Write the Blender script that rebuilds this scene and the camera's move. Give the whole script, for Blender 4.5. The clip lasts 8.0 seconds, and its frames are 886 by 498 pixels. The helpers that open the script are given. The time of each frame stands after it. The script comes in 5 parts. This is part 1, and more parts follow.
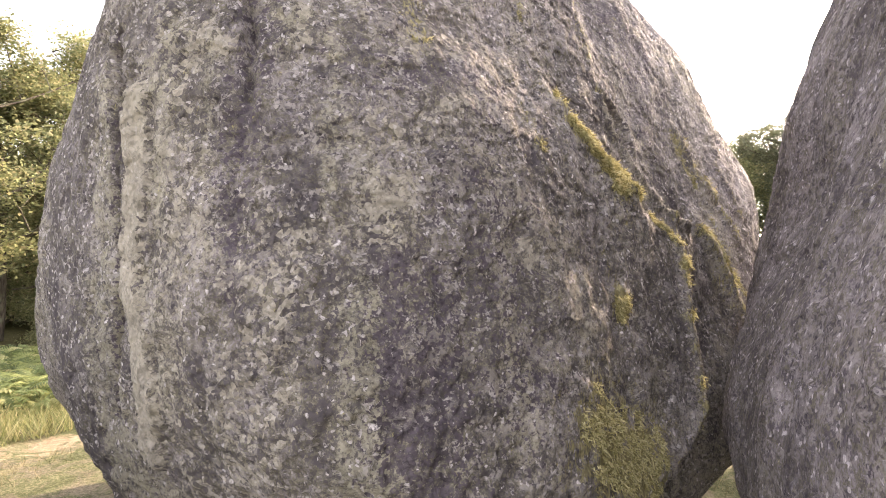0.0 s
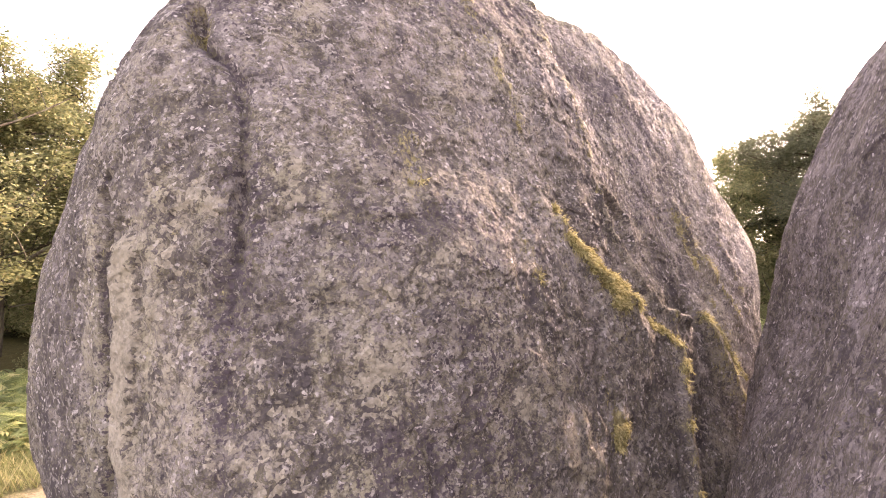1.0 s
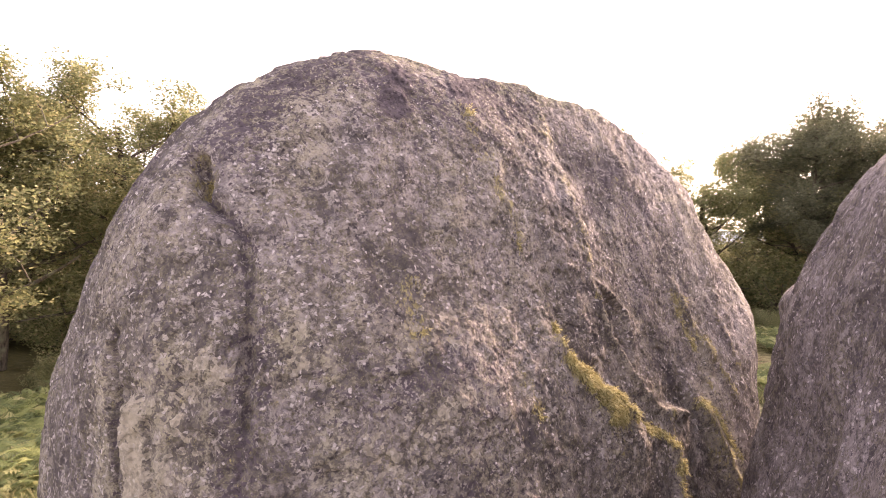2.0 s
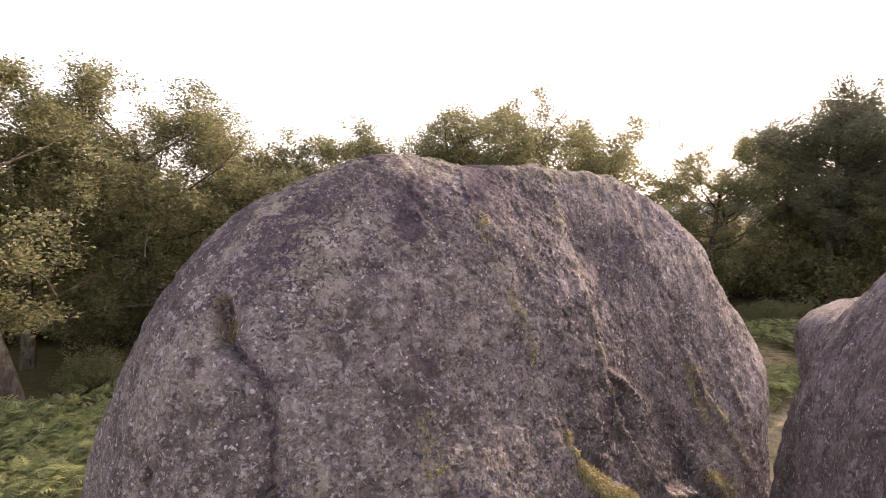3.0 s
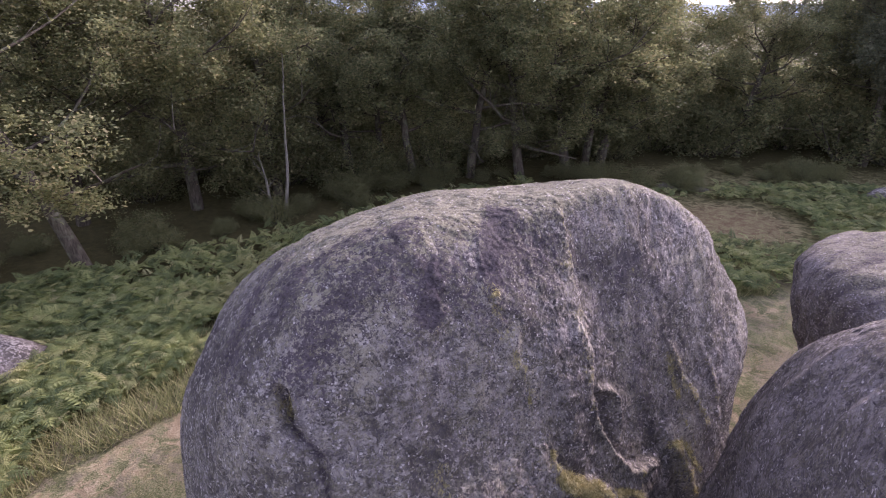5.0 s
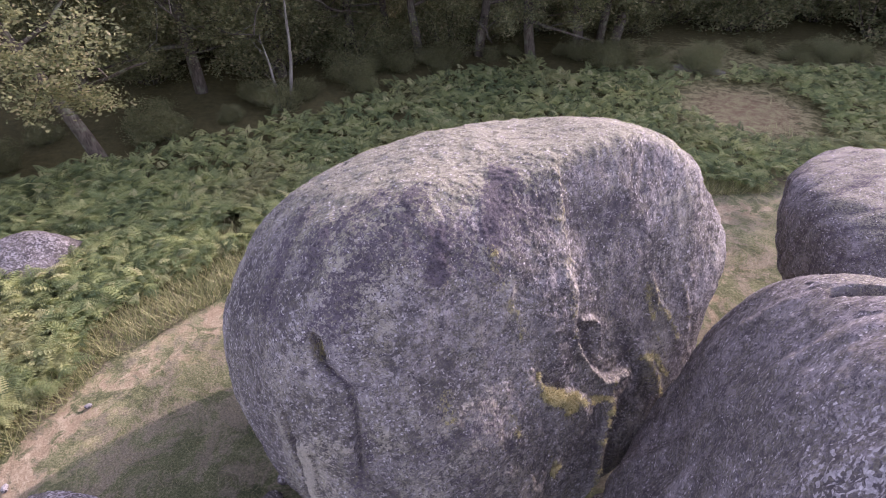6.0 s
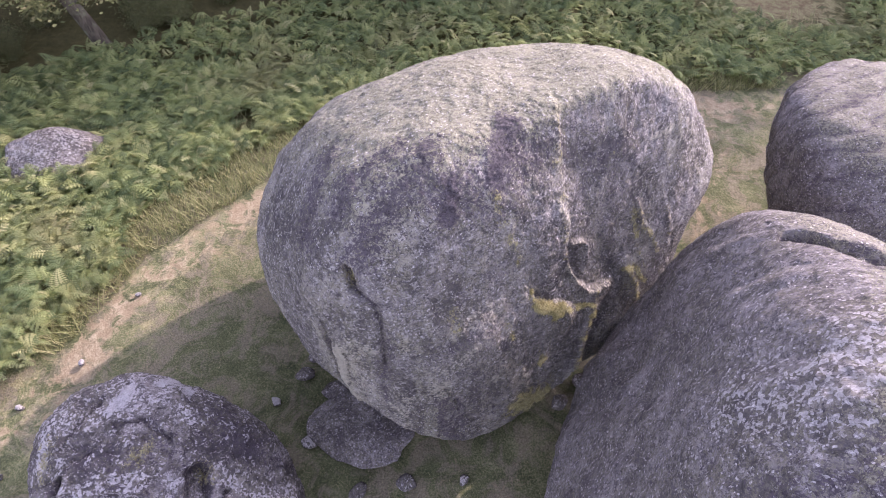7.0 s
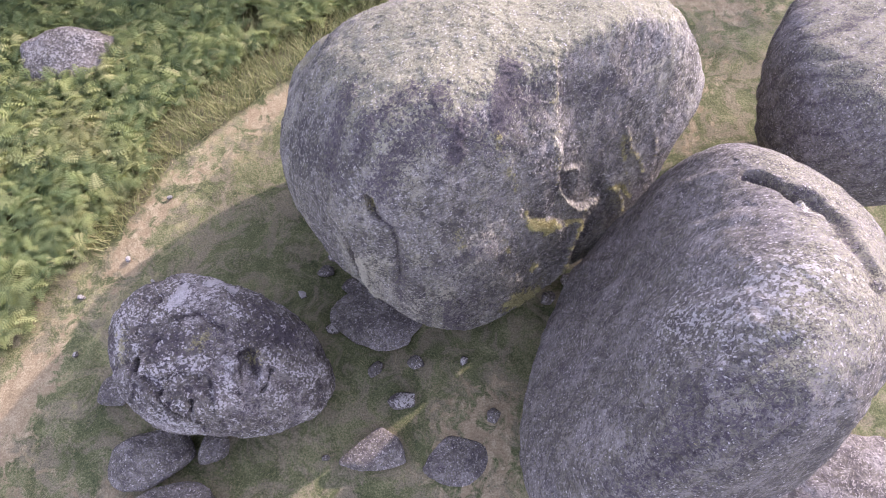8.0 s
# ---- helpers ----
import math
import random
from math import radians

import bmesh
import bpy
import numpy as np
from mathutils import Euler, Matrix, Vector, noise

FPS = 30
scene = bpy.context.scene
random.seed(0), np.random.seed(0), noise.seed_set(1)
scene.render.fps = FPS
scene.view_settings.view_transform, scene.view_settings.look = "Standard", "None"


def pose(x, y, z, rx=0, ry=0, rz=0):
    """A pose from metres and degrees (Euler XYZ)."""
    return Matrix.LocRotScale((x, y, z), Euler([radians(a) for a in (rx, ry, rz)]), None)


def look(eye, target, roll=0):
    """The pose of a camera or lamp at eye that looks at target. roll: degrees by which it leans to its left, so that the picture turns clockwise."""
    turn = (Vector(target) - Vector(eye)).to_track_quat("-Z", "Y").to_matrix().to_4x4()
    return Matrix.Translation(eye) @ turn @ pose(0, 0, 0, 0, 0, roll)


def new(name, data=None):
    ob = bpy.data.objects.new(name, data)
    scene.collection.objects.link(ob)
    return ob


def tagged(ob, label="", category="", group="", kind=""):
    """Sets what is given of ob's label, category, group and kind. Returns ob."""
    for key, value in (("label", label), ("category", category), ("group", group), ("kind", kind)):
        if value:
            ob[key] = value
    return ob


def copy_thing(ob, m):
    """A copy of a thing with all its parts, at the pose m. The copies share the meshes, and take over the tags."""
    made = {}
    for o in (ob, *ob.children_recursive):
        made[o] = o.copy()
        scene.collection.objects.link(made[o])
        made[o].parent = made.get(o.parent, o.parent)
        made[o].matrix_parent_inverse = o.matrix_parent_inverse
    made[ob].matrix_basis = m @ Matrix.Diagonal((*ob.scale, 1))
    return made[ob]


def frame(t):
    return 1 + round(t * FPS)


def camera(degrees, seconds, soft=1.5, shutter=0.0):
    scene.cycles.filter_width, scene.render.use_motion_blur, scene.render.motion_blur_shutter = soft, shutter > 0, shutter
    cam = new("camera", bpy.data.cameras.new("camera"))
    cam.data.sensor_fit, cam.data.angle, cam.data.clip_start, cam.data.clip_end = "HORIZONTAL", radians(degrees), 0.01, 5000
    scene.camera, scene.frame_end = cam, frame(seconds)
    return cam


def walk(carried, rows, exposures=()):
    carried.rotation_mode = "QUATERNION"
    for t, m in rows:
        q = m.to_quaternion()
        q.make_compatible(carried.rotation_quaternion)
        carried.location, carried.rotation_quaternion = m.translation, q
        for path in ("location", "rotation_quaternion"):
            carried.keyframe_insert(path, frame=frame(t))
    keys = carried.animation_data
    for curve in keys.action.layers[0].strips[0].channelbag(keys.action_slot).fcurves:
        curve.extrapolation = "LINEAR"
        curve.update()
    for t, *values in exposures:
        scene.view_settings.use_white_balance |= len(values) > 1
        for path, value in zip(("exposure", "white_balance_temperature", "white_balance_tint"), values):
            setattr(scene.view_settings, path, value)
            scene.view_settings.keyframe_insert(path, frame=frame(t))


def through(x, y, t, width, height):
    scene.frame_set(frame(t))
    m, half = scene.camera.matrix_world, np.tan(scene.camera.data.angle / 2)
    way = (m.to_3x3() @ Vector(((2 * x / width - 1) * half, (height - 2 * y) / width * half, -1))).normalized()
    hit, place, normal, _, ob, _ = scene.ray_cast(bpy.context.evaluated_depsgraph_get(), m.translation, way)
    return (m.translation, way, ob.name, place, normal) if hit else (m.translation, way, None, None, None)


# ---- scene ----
cam = camera(79.1, 8.0, soft=0.9)
PATH = [
    (0, (0.04, 0.079, 2.333), (0.024, 2.078, 2.39), 0.0),
    (0.5, (0.049, 0.114, 2.739), (0.033, 2.114, 2.776), 0.1),
    (1, (0.057, 0.124, 3.145), (0.042, 2.123, 3.167), 0.2),
    (1.5, (0.051, 0.114, 3.577), (0.037, 2.114, 3.582), 0.2),
    (2, (0.052, 0.072, 3.997), (0.033, 2.072, 3.971), 0.3),
    (2.2, (0.047, 0.039, 4.157), (0.023, 2.038, 4.126), 0.1),
    (3.3, (0.039, 0.045, 5.226), (-0.047, 2.035, 5.046), 0.3),
    (3.5, (0.049, 0.058, 5.425), (-0.047, 2.044, 5.215), 0.4),
    (4, (0.06, 0.062, 5.927), (-0.059, 2.03, 5.591), 0.4),
    (4.5, (0.063, 0.047, 6.388), (-0.07, 1.959, 5.817), 0.5),
    (4.7, (0.065, 0.036, 6.575), (-0.074, 1.916, 5.91), 0.6),
    (5.8, (0.079, -0.036, 7.642), (-0.059, 1.593, 6.49), 1.0),
    (6, (0.062, -0.057, 7.845), (-0.075, 1.512, 6.613), 1.0),
    (6.5, (-0.005, -0.126, 8.362), (-0.131, 1.278, 6.943), 1.3),
    (7, (-0.021, -0.152, 8.915), (-0.128, 1.07, 7.336), 1.6),
    (7.5, (-0.034, -0.181, 9.476), (-0.122, 0.848, 7.763), 2.0),
    (8, (-0.104, -0.222, 10.043), (-0.169, 0.622, 8.231), 2.8),
]
EXPOSURES = [(0.0, 2.98, 7450, 18), (0.6, 2.9, 7750, 21), (1.2, 3.02, 8050, 34), (2.2, 2.45, 7900, 33), (3.5, 1.5, 6950, 33), (4.0, 1.37, 6500, 34), (4.5, 1.43, 6000, 34), (6.0, 1.97, 5950, 34), (8.0, 2.2, 5950, 23)]
walk(cam, [(t, look(eye, target, roll)) for t, eye, target, roll in PATH], EXPOSURES)

# ---- light ----
SUN_AZ, SUN_EL = radians(42.5), radians(26.5)
world = bpy.data.worlds.new("sky")
scene.world = world
world.use_nodes = True
wn = world.node_tree
bg = wn.nodes["Background"]
sky = wn.nodes.new("ShaderNodeTexSky")
sky.sky_type, sky.sun_disc = "NISHITA", False
sky.sun_elevation, sky.sun_rotation = SUN_EL, SUN_AZ
sky.air_density, sky.dust_density, sky.ozone_density = 1.0, 2.0, 1.0
veil = wn.nodes.new("ShaderNodeHueSaturation")
veil.inputs["Saturation"].default_value = 0.45
wn.links.new(sky.outputs["Color"], veil.inputs["Color"])
wn.links.new(veil.outputs["Color"], bg.inputs["Color"])
bg.inputs["Strength"].default_value = 0.14
lamp = bpy.data.lights.new("sun", "SUN")
lamp.energy, lamp.angle, lamp.color = 1.45, radians(0.6), (1.0, 0.87, 0.70)
sun = new("sun", lamp)
sun_way = Vector((math.sin(SUN_AZ) * math.cos(SUN_EL), math.cos(SUN_AZ) * math.cos(SUN_EL), math.sin(SUN_EL)))
sun.matrix_world = look(sun_way * 60, (0, 0, 0))


# ---- materials ----
class Nodes:
    """A short way to write node materials."""

    def __init__(self, name):
        self.mat = bpy.data.materials.new(name)
        self.mat.use_nodes = True
        self.tree = self.mat.node_tree
        self.tree.nodes.clear()
        self.out = self.node("ShaderNodeOutputMaterial")

    def node(self, kind, **sets):
        n = self.tree.nodes.new(kind)
        for key, value in sets.items():
            if key == "data_type":
                n.data_type = value
            elif key == "operation":
                n.operation = value
            elif key == "blend_type":
                n.blend_type = value
            elif key == "feature":
                n.feature = value
            elif key == "attribute_name":
                n.attribute_name = value
        return n

    def put(self, socket, value):
        if isinstance(value, bpy.types.NodeSocket):
            self.tree.links.new(value, socket)
        elif isinstance(value, (tuple, list)) and len(value) == 3 and socket.type == "RGBA":
            socket.default_value = (*value, 1)
        else:
            socket.default_value = value

    def coords(self, scale=(1, 1, 1)):
        tc = self.node("ShaderNodeTexCoord")
        mp = self.node("ShaderNodeMapping")
        self.put(mp.inputs["Vector"], tc.outputs["Object"])
        mp.inputs["Scale"].default_value = scale
        return mp.outputs["Vector"]

    def noise(self, co, scale, detail=4.0, rough=0.55, warp=0.0):
        n = self.node("ShaderNodeTexNoise")
        self.put(n.inputs["Vector"], co)
        n.inputs["Scale"].default_value, n.inputs["Detail"].default_value = scale, detail
        n.inputs["Roughness"].default_value, n.inputs["Distortion"].default_value = rough, warp
        return n.outputs["Fac"]

    def voronoi(self, co, scale, feature="F1"):
        n = self.node("ShaderNodeTexVoronoi", feature=feature)
        self.put(n.inputs["Vector"], co)
        n.inputs["Scale"].default_value = scale
        return n.outputs["Distance"]

    def ramp(self, fac, stops):
        n = self.node("ShaderNodeValToRGB")
        self.put(n.inputs["Fac"], fac)
        el = n.color_ramp.elements
        while len(el) < len(stops):
            el.new(0.5)
        for e, (at, c) in zip(el, stops):
            e.position = at
            e.color = (c, c, c, 1) if isinstance(c, (int, float)) else (*c, 1)
        return n.outputs["Color"]

    def mix(self, fac, a, b, blend="MIX"):
        n = self.node("ShaderNodeMix", data_type="RGBA", blend_type=blend)
        self.put(n.inputs["Factor"], fac)
        self.put(n.inputs[6], a)
        self.put(n.inputs[7], b)
        return n.outputs[2]

    def calc(self, op, a, b=0.0):
        n = self.node("ShaderNodeMath", operation=op)
        self.put(n.inputs[0], a)
        self.put(n.inputs[1], b)
        return n.outputs[0]

    def attr(self, name):
        return self.node("ShaderNodeAttribute", attribute_name=name).outputs["Fac"]

    def island(self):
        return self.node("ShaderNodeNewGeometry").outputs["Random Per Island"]

    def each(self):
        return self.node("ShaderNodeObjectInfo").outputs["Random"]

    def bump(self, height, strength=0.5, distance=0.02, under=None):
        n = self.node("ShaderNodeBump")
        n.inputs["Strength"].default_value, n.inputs["Distance"].default_value = strength, distance
        self.put(n.inputs["Height"], height)
        if under is not None:
            self.put(n.inputs["Normal"], under)
        return n.outputs["Normal"]

    def finish(self, color, rough=0.9, normal=None, gloss=0.2, through=0.0):
        b = self.node("ShaderNodeBsdfPrincipled")
        self.put(b.inputs["Base Color"], color)
        self.put(b.inputs["Roughness"], rough)
        b.inputs["Specular IOR Level"].default_value = gloss
        if normal is not None:
            self.put(b.inputs["Normal"], normal)
        shader = b.outputs[0]
        if through:
            t = self.node("ShaderNodeBsdfTranslucent")
            self.put(t.inputs["Color"], color)
            m = self.node("ShaderNodeMixShader")
            m.inputs[0].default_value = through
            self.put(m.inputs[1], shader)
            self.put(m.inputs[2], t.outputs[0])
            shader = m.outputs[0]
        self.put(self.out.inputs["Surface"], shader)
        return self.mat


def rock_material(name, tone=1.0, streak=0.5, lichen=0.5, warm=(1.0, 1.0, 1.0), white=(0.49, 0.45, 0.36), contrast=0.45, upright=1.0):
    """Weathered granite: crusts of pale, grey and black lichen in small patches, crystals, rain streaks, moss where the mesh says so."""
    n = Nodes(name)
    co = n.coords()

    def c(r, g, b):
        return (r * tone * warm[0], g * tone * warm[1], b * tone * warm[2])

    def warped(amount, scale):
        t = n.node("ShaderNodeTexNoise")
        n.put(t.inputs["Vector"], co)
        t.inputs["Scale"].default_value, t.inputs["Detail"].default_value = scale, 4
        sub, mul, add = [n.node("ShaderNodeVectorMath", operation=k) for k in ("SUBTRACT", "SCALE", "ADD")]
        n.put(sub.inputs[0], t.outputs["Color"])
        sub.inputs[1].default_value = (0.5, 0.5, 0.5)
        n.put(mul.inputs[0], sub.outputs[0])
        mul.inputs["Scale"].default_value = amount
        n.put(add.inputs[0], co)
        n.put(add.inputs[1], mul.outputs[0])
        return add.outputs[0]

    def cells(at, scale):
        v = n.node("ShaderNodeTexVoronoi")
        n.put(v.inputs["Vector"], at)
        v.inputs["Scale"].default_value = scale
        sep = n.node("ShaderNodeSeparateColor")
        n.put(sep.inputs[0], v.outputs["Color"])
        return sep.outputs[0]

    wide = n.noise(co, 1.3, 6, 0.62, 0.5)
    crisp, grit = n.noise(co, 17.0, 10, 0.82, 0.25), n.noise(co, 60.0, 5, 0.8)
    rough = warped(0.06, 14.0)
    patch, speck, crystal = cells(rough, 38.0), cells(warped(0.02, 40.0), 80.0), cells(co, 170.0)
    zone = n.calc("MULTIPLY", n.calc("SUBTRACT", n.noise(n.coords((1.5, 1.5, 0.32)), 1.0, 6, 0.66, 0.5), 0.5), upright)
    mixed = n.calc("ADD", n.calc("MULTIPLY", crisp, 0.62), n.calc("ADD", n.calc("MULTIPLY", patch, 0.12), n.calc("ADD", n.calc("MULTIPLY", speck, 0.12), n.calc("MULTIPLY", crystal, 0.07))))
    mixed = n.calc("ADD", mixed, n.calc("ADD", n.calc("MULTIPLY", n.calc("SUBTRACT", wide, 0.5), contrast), n.calc("MULTIPLY", zone, 0.3)))
    base = n.ramp(mixed, [(0.33, c(0.085, 0.075, 0.078)), (0.43, c(0.155, 0.144, 0.10)), (0.485, c(0.20, 0.18, 0.18)), (0.53, c(0.25, 0.228, 0.222)), (0.59, c(0.32, 0.294, 0.28)), (0.70, c(0.44, 0.41, 0.38))])
    # broad mottling, a hand wide, purple to grey
    mottle = n.noise(co, 3.4, 7, 0.66, 0.9)
    base = n.mix(n.ramp(mottle, [(0.40, 0.55), (0.50, 0.0)]), base, n.mix(0.75, base, c(0.118, 0.105, 0.112)))
    base = n.mix(n.ramp(mottle, [(0.53, 0.0), (0.60, 0.6)]), base, n.mix(0.6, base, c(0.33, 0.30, 0.285)))
    # greenish crust where the mesh says so
    crusted = n.ramp(n.calc("ADD", n.attr("olive"), n.calc("MULTIPLY", n.calc("SUBTRACT", n.calc("ADD", n.calc("MULTIPLY", crisp, 0.75), n.calc("MULTIPLY", speck, 0.25)), 0.5), 2.2)), [(0.36, 0.0), (0.62, 1.0)])
    base = n.mix(n.calc("MULTIPLY", crusted, 0.62), base, n.mix(speck, c(0.27, 0.255, 0.185), c(0.40, 0.375, 0.285)))
    # olive lichen grains in upright zones, black grains between them
    olive = n.ramp(n.calc("ADD", n.noise(co, 30.0, 6, 0.8, 0.3), n.calc("ADD", n.calc("MULTIPLY", zone, 1.1), n.calc("MULTIPLY", n.calc("SUBTRACT", speck, 0.5), 0.16))), [(0.535, 0.0), (0.585, 1.0)])
    base = n.mix(n.calc("MULTIPLY", olive, streak), base, n.mix(crystal, c(0.285, 0.262, 0.20), c(0.39, 0.36, 0.28)))
    grains = n.ramp(n.calc("SUBTRACT", n.calc("ADD", grit, n.calc("MULTIPLY", n.calc("SUBTRACT", patch, 0.5), 0.18)), n.calc("MULTIPLY", zone, 0.55)), [(0.575, 0.0), (0.63, 1.0)])
    base = n.mix(n.calc("MULTIPLY", grains, 0.45), base, c(0.075, 0.066, 0.075))
    # flaking crusts with dark edges, pale and black
    flake = n.noise(co, 5.0, 9, 0.72, 0.7)
    rim = n.ramp(flake, [(0.525, 0.0), (0.545, 1.0), (0.556, 1.0), (0.562, 0.0)])
    base = n.mix(n.calc("MULTIPLY", rim, n.calc("MULTIPLY", grit, 0.9)), base, c(0.07, 0.062, 0.066))
    pale_crust = n.ramp(n.calc("ADD", n.noise(co, 10.0, 9, 0.78, 0.8), n.calc("MULTIPLY", n.calc("SUBTRACT", patch, 0.5), 0.16)), [(0.562, 0.0), (0.582, 1.0)])
    base = n.mix(n.calc("MULTIPLY", pale_crust, lichen), base, n.mix(n.calc("MULTIPLY", speck, 0.8), c(0.43, 0.40, 0.37), c(0.27, 0.248, 0.235)))
    black = n.ramp(n.calc("ADD", n.noise(co, 6.5, 9, 0.78, 1.0), n.calc("MULTIPLY", n.calc("SUBTRACT", speck, 0.5), 0.22)), [(0.568, 0.0), (0.598, 1.0)])
    base = n.mix(n.calc("MULTIPLY", black, 0.74), base, c(0.065, 0.058, 0.065))
    # brown crust of old lichen over the flat tops
    crown = n.ramp(n.calc("ADD", n.attr("crown"), n.calc("MULTIPLY", n.calc("SUBTRACT", n.calc("ADD", n.calc("MULTIPLY", crisp, 0.7), n.calc("MULTIPLY", speck, 0.3)), 0.5), 2.4)), [(0.40, 0.0), (0.60, 1.0)])
    base = n.mix(n.calc("MULTIPLY", crown, 0.82), base, n.mix(speck, c(0.15, 0.137, 0.095), c(0.34, 0.325, 0.225)))
    # white flecks and black pits
    fleck = n.noise(co, 2.2, 5, 0.6, 0.5)
    dots = n.calc("MULTIPLY", n.ramp(n.voronoi(rough, 26.0), [(0.24, 1.0), (0.32, 0.0)]), n.ramp(n.calc("ADD", patch, n.calc("MULTIPLY", n.calc("SUBTRACT", fleck, 0.5), 1.4)), [(0.62, 0.0), (0.70, 1.0)]))
    base = n.mix(n.calc("MULTIPLY", dots, 0.92), base, n.mix(crystal, c(0.40, 0.375, 0.36), c(0.66, 0.62, 0.60)))
    pits = n.calc("MULTIPLY", n.ramp(n.voronoi(warped(0.05, 21.0), 21.0), [(0.20, 1.0), (0.28, 0.0)]), n.ramp(n.calc("SUBTRACT", speck, n.calc("MULTIPLY", n.calc("SUBTRACT", fleck, 0.5), 1.4)), [(0.55, 0.0), (0.62, 1.0)]))
    base = n.mix(n.calc("MULTIPLY", pits, 0.75), base, c(0.055, 0.048, 0.055))
    # stains with their own shape, and shade painted into cracks, pits and grooves
    blot = n.noise(co, 16.0, 8, 0.75)
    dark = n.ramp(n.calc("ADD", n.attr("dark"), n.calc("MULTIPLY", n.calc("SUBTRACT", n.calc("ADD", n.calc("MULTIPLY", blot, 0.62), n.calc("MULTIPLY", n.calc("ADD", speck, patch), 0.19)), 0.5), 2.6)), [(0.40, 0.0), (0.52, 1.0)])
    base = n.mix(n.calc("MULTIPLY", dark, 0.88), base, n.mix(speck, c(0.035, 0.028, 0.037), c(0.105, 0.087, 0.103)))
    pale = n.ramp(n.calc("ADD", n.attr("pale"), n.calc("MULTIPLY", n.calc("SUBTRACT", n.calc("ADD", n.calc("MULTIPLY", blot, 0.7), n.calc("MULTIPLY", patch, 0.3)), 0.5), 1.9)), [(0.43, 0.0), (0.55, 1.0)])
    base = n.mix(n.calc("MULTIPLY", pale, 0.7), base, n.mix(n.calc("MULTIPLY", speck, 0.9), c(*white), c(*[q * 0.6 for q in white])))
    strands = n.noise(n.coords((55, 55, 16)), 1.0, 6, 0.8, 1.0)
    broken = n.calc("ADD", n.calc("MULTIPLY", n.calc("SUBTRACT", strands, 0.5), 2.2), n.calc("MULTIPLY", n.calc("SUBTRACT", n.noise(co, 11.0, 6, 0.75), 0.5), 2.2))
    moss = n.ramp(n.calc("ADD", n.attr("moss"), broken), [(0.46, 0.0), (0.58, 1.0)])
    green = n.mix(n.ramp(strands, [(0.42, 0.0), (0.62, 1.0)]), (0.14, 0.12, 0.06), (0.42, 0.365, 0.185))
    base = n.mix(n.calc("MULTIPLY", moss, 0.8), base, green)
    relief = n.bump(mixed, 0.7, 0.013)
    relief = n.bump(grit, 0.5, 0.007, relief)
    relief = n.bump(n.ramp(flake, [(0.55, 0.0), (0.565, 1.0)]), 0.7, 0.010, relief)
    relief = n.bump(n.calc("SUBTRACT", n.calc("ADD", dots, pale_crust), n.calc("ADD", n.calc("ADD", black, pits), grains)), 0.7, 0.007, relief)
    return n.finish(base, 0.93, relief, 0.12)


def leaf_material(name, stops, through=0.35, rough=0.6, shift=0.3, dry=None, often=0.28):
    n = Nodes(name)
    col = n.ramp(n.attr("frond") if dry and often < 1 else n.island(), stops)
    col = n.mix(n.calc("MULTIPLY", n.each(), shift), col, n.mix(0.6, col, (0.15, 0.13, 0.035)))
    if dry:
        here = n.noise(n.coords((1, 1, 0)), often, 6, 0.62, 0.6)
        col = n.mix(n.ramp(here, [(0.40, 0.45), (0.49, 0.0)]), col, n.mix(0.6, col, (0.10, 0.17, 0.085)))
        col = n.mix(n.ramp(here, [(0.53, 0.0), (0.66, 0.65)]), col, n.mix(0.65, col, dry))
    return n.finish(col, rough, None, 0.25, through)


def bark_material(name, a, b, scale=14.0):
    n = Nodes(name)
    co = n.coords((1, 1, 0.22))
    f = n.noise(co, scale, 6, 0.7, 0.6)
    col = n.ramp(f, [(0.32, a), (0.66, b)])
    col = n.mix(n.ramp(n.noise(n.coords(), 3.0, 4, 0.6), [(0.5, 0.0), (0.68, 0.7)]), col, (0.20, 0.21, 0.14))
    return n.finish(col, 0.95, n.bump(f, 0.8, 0.03), 0.1)


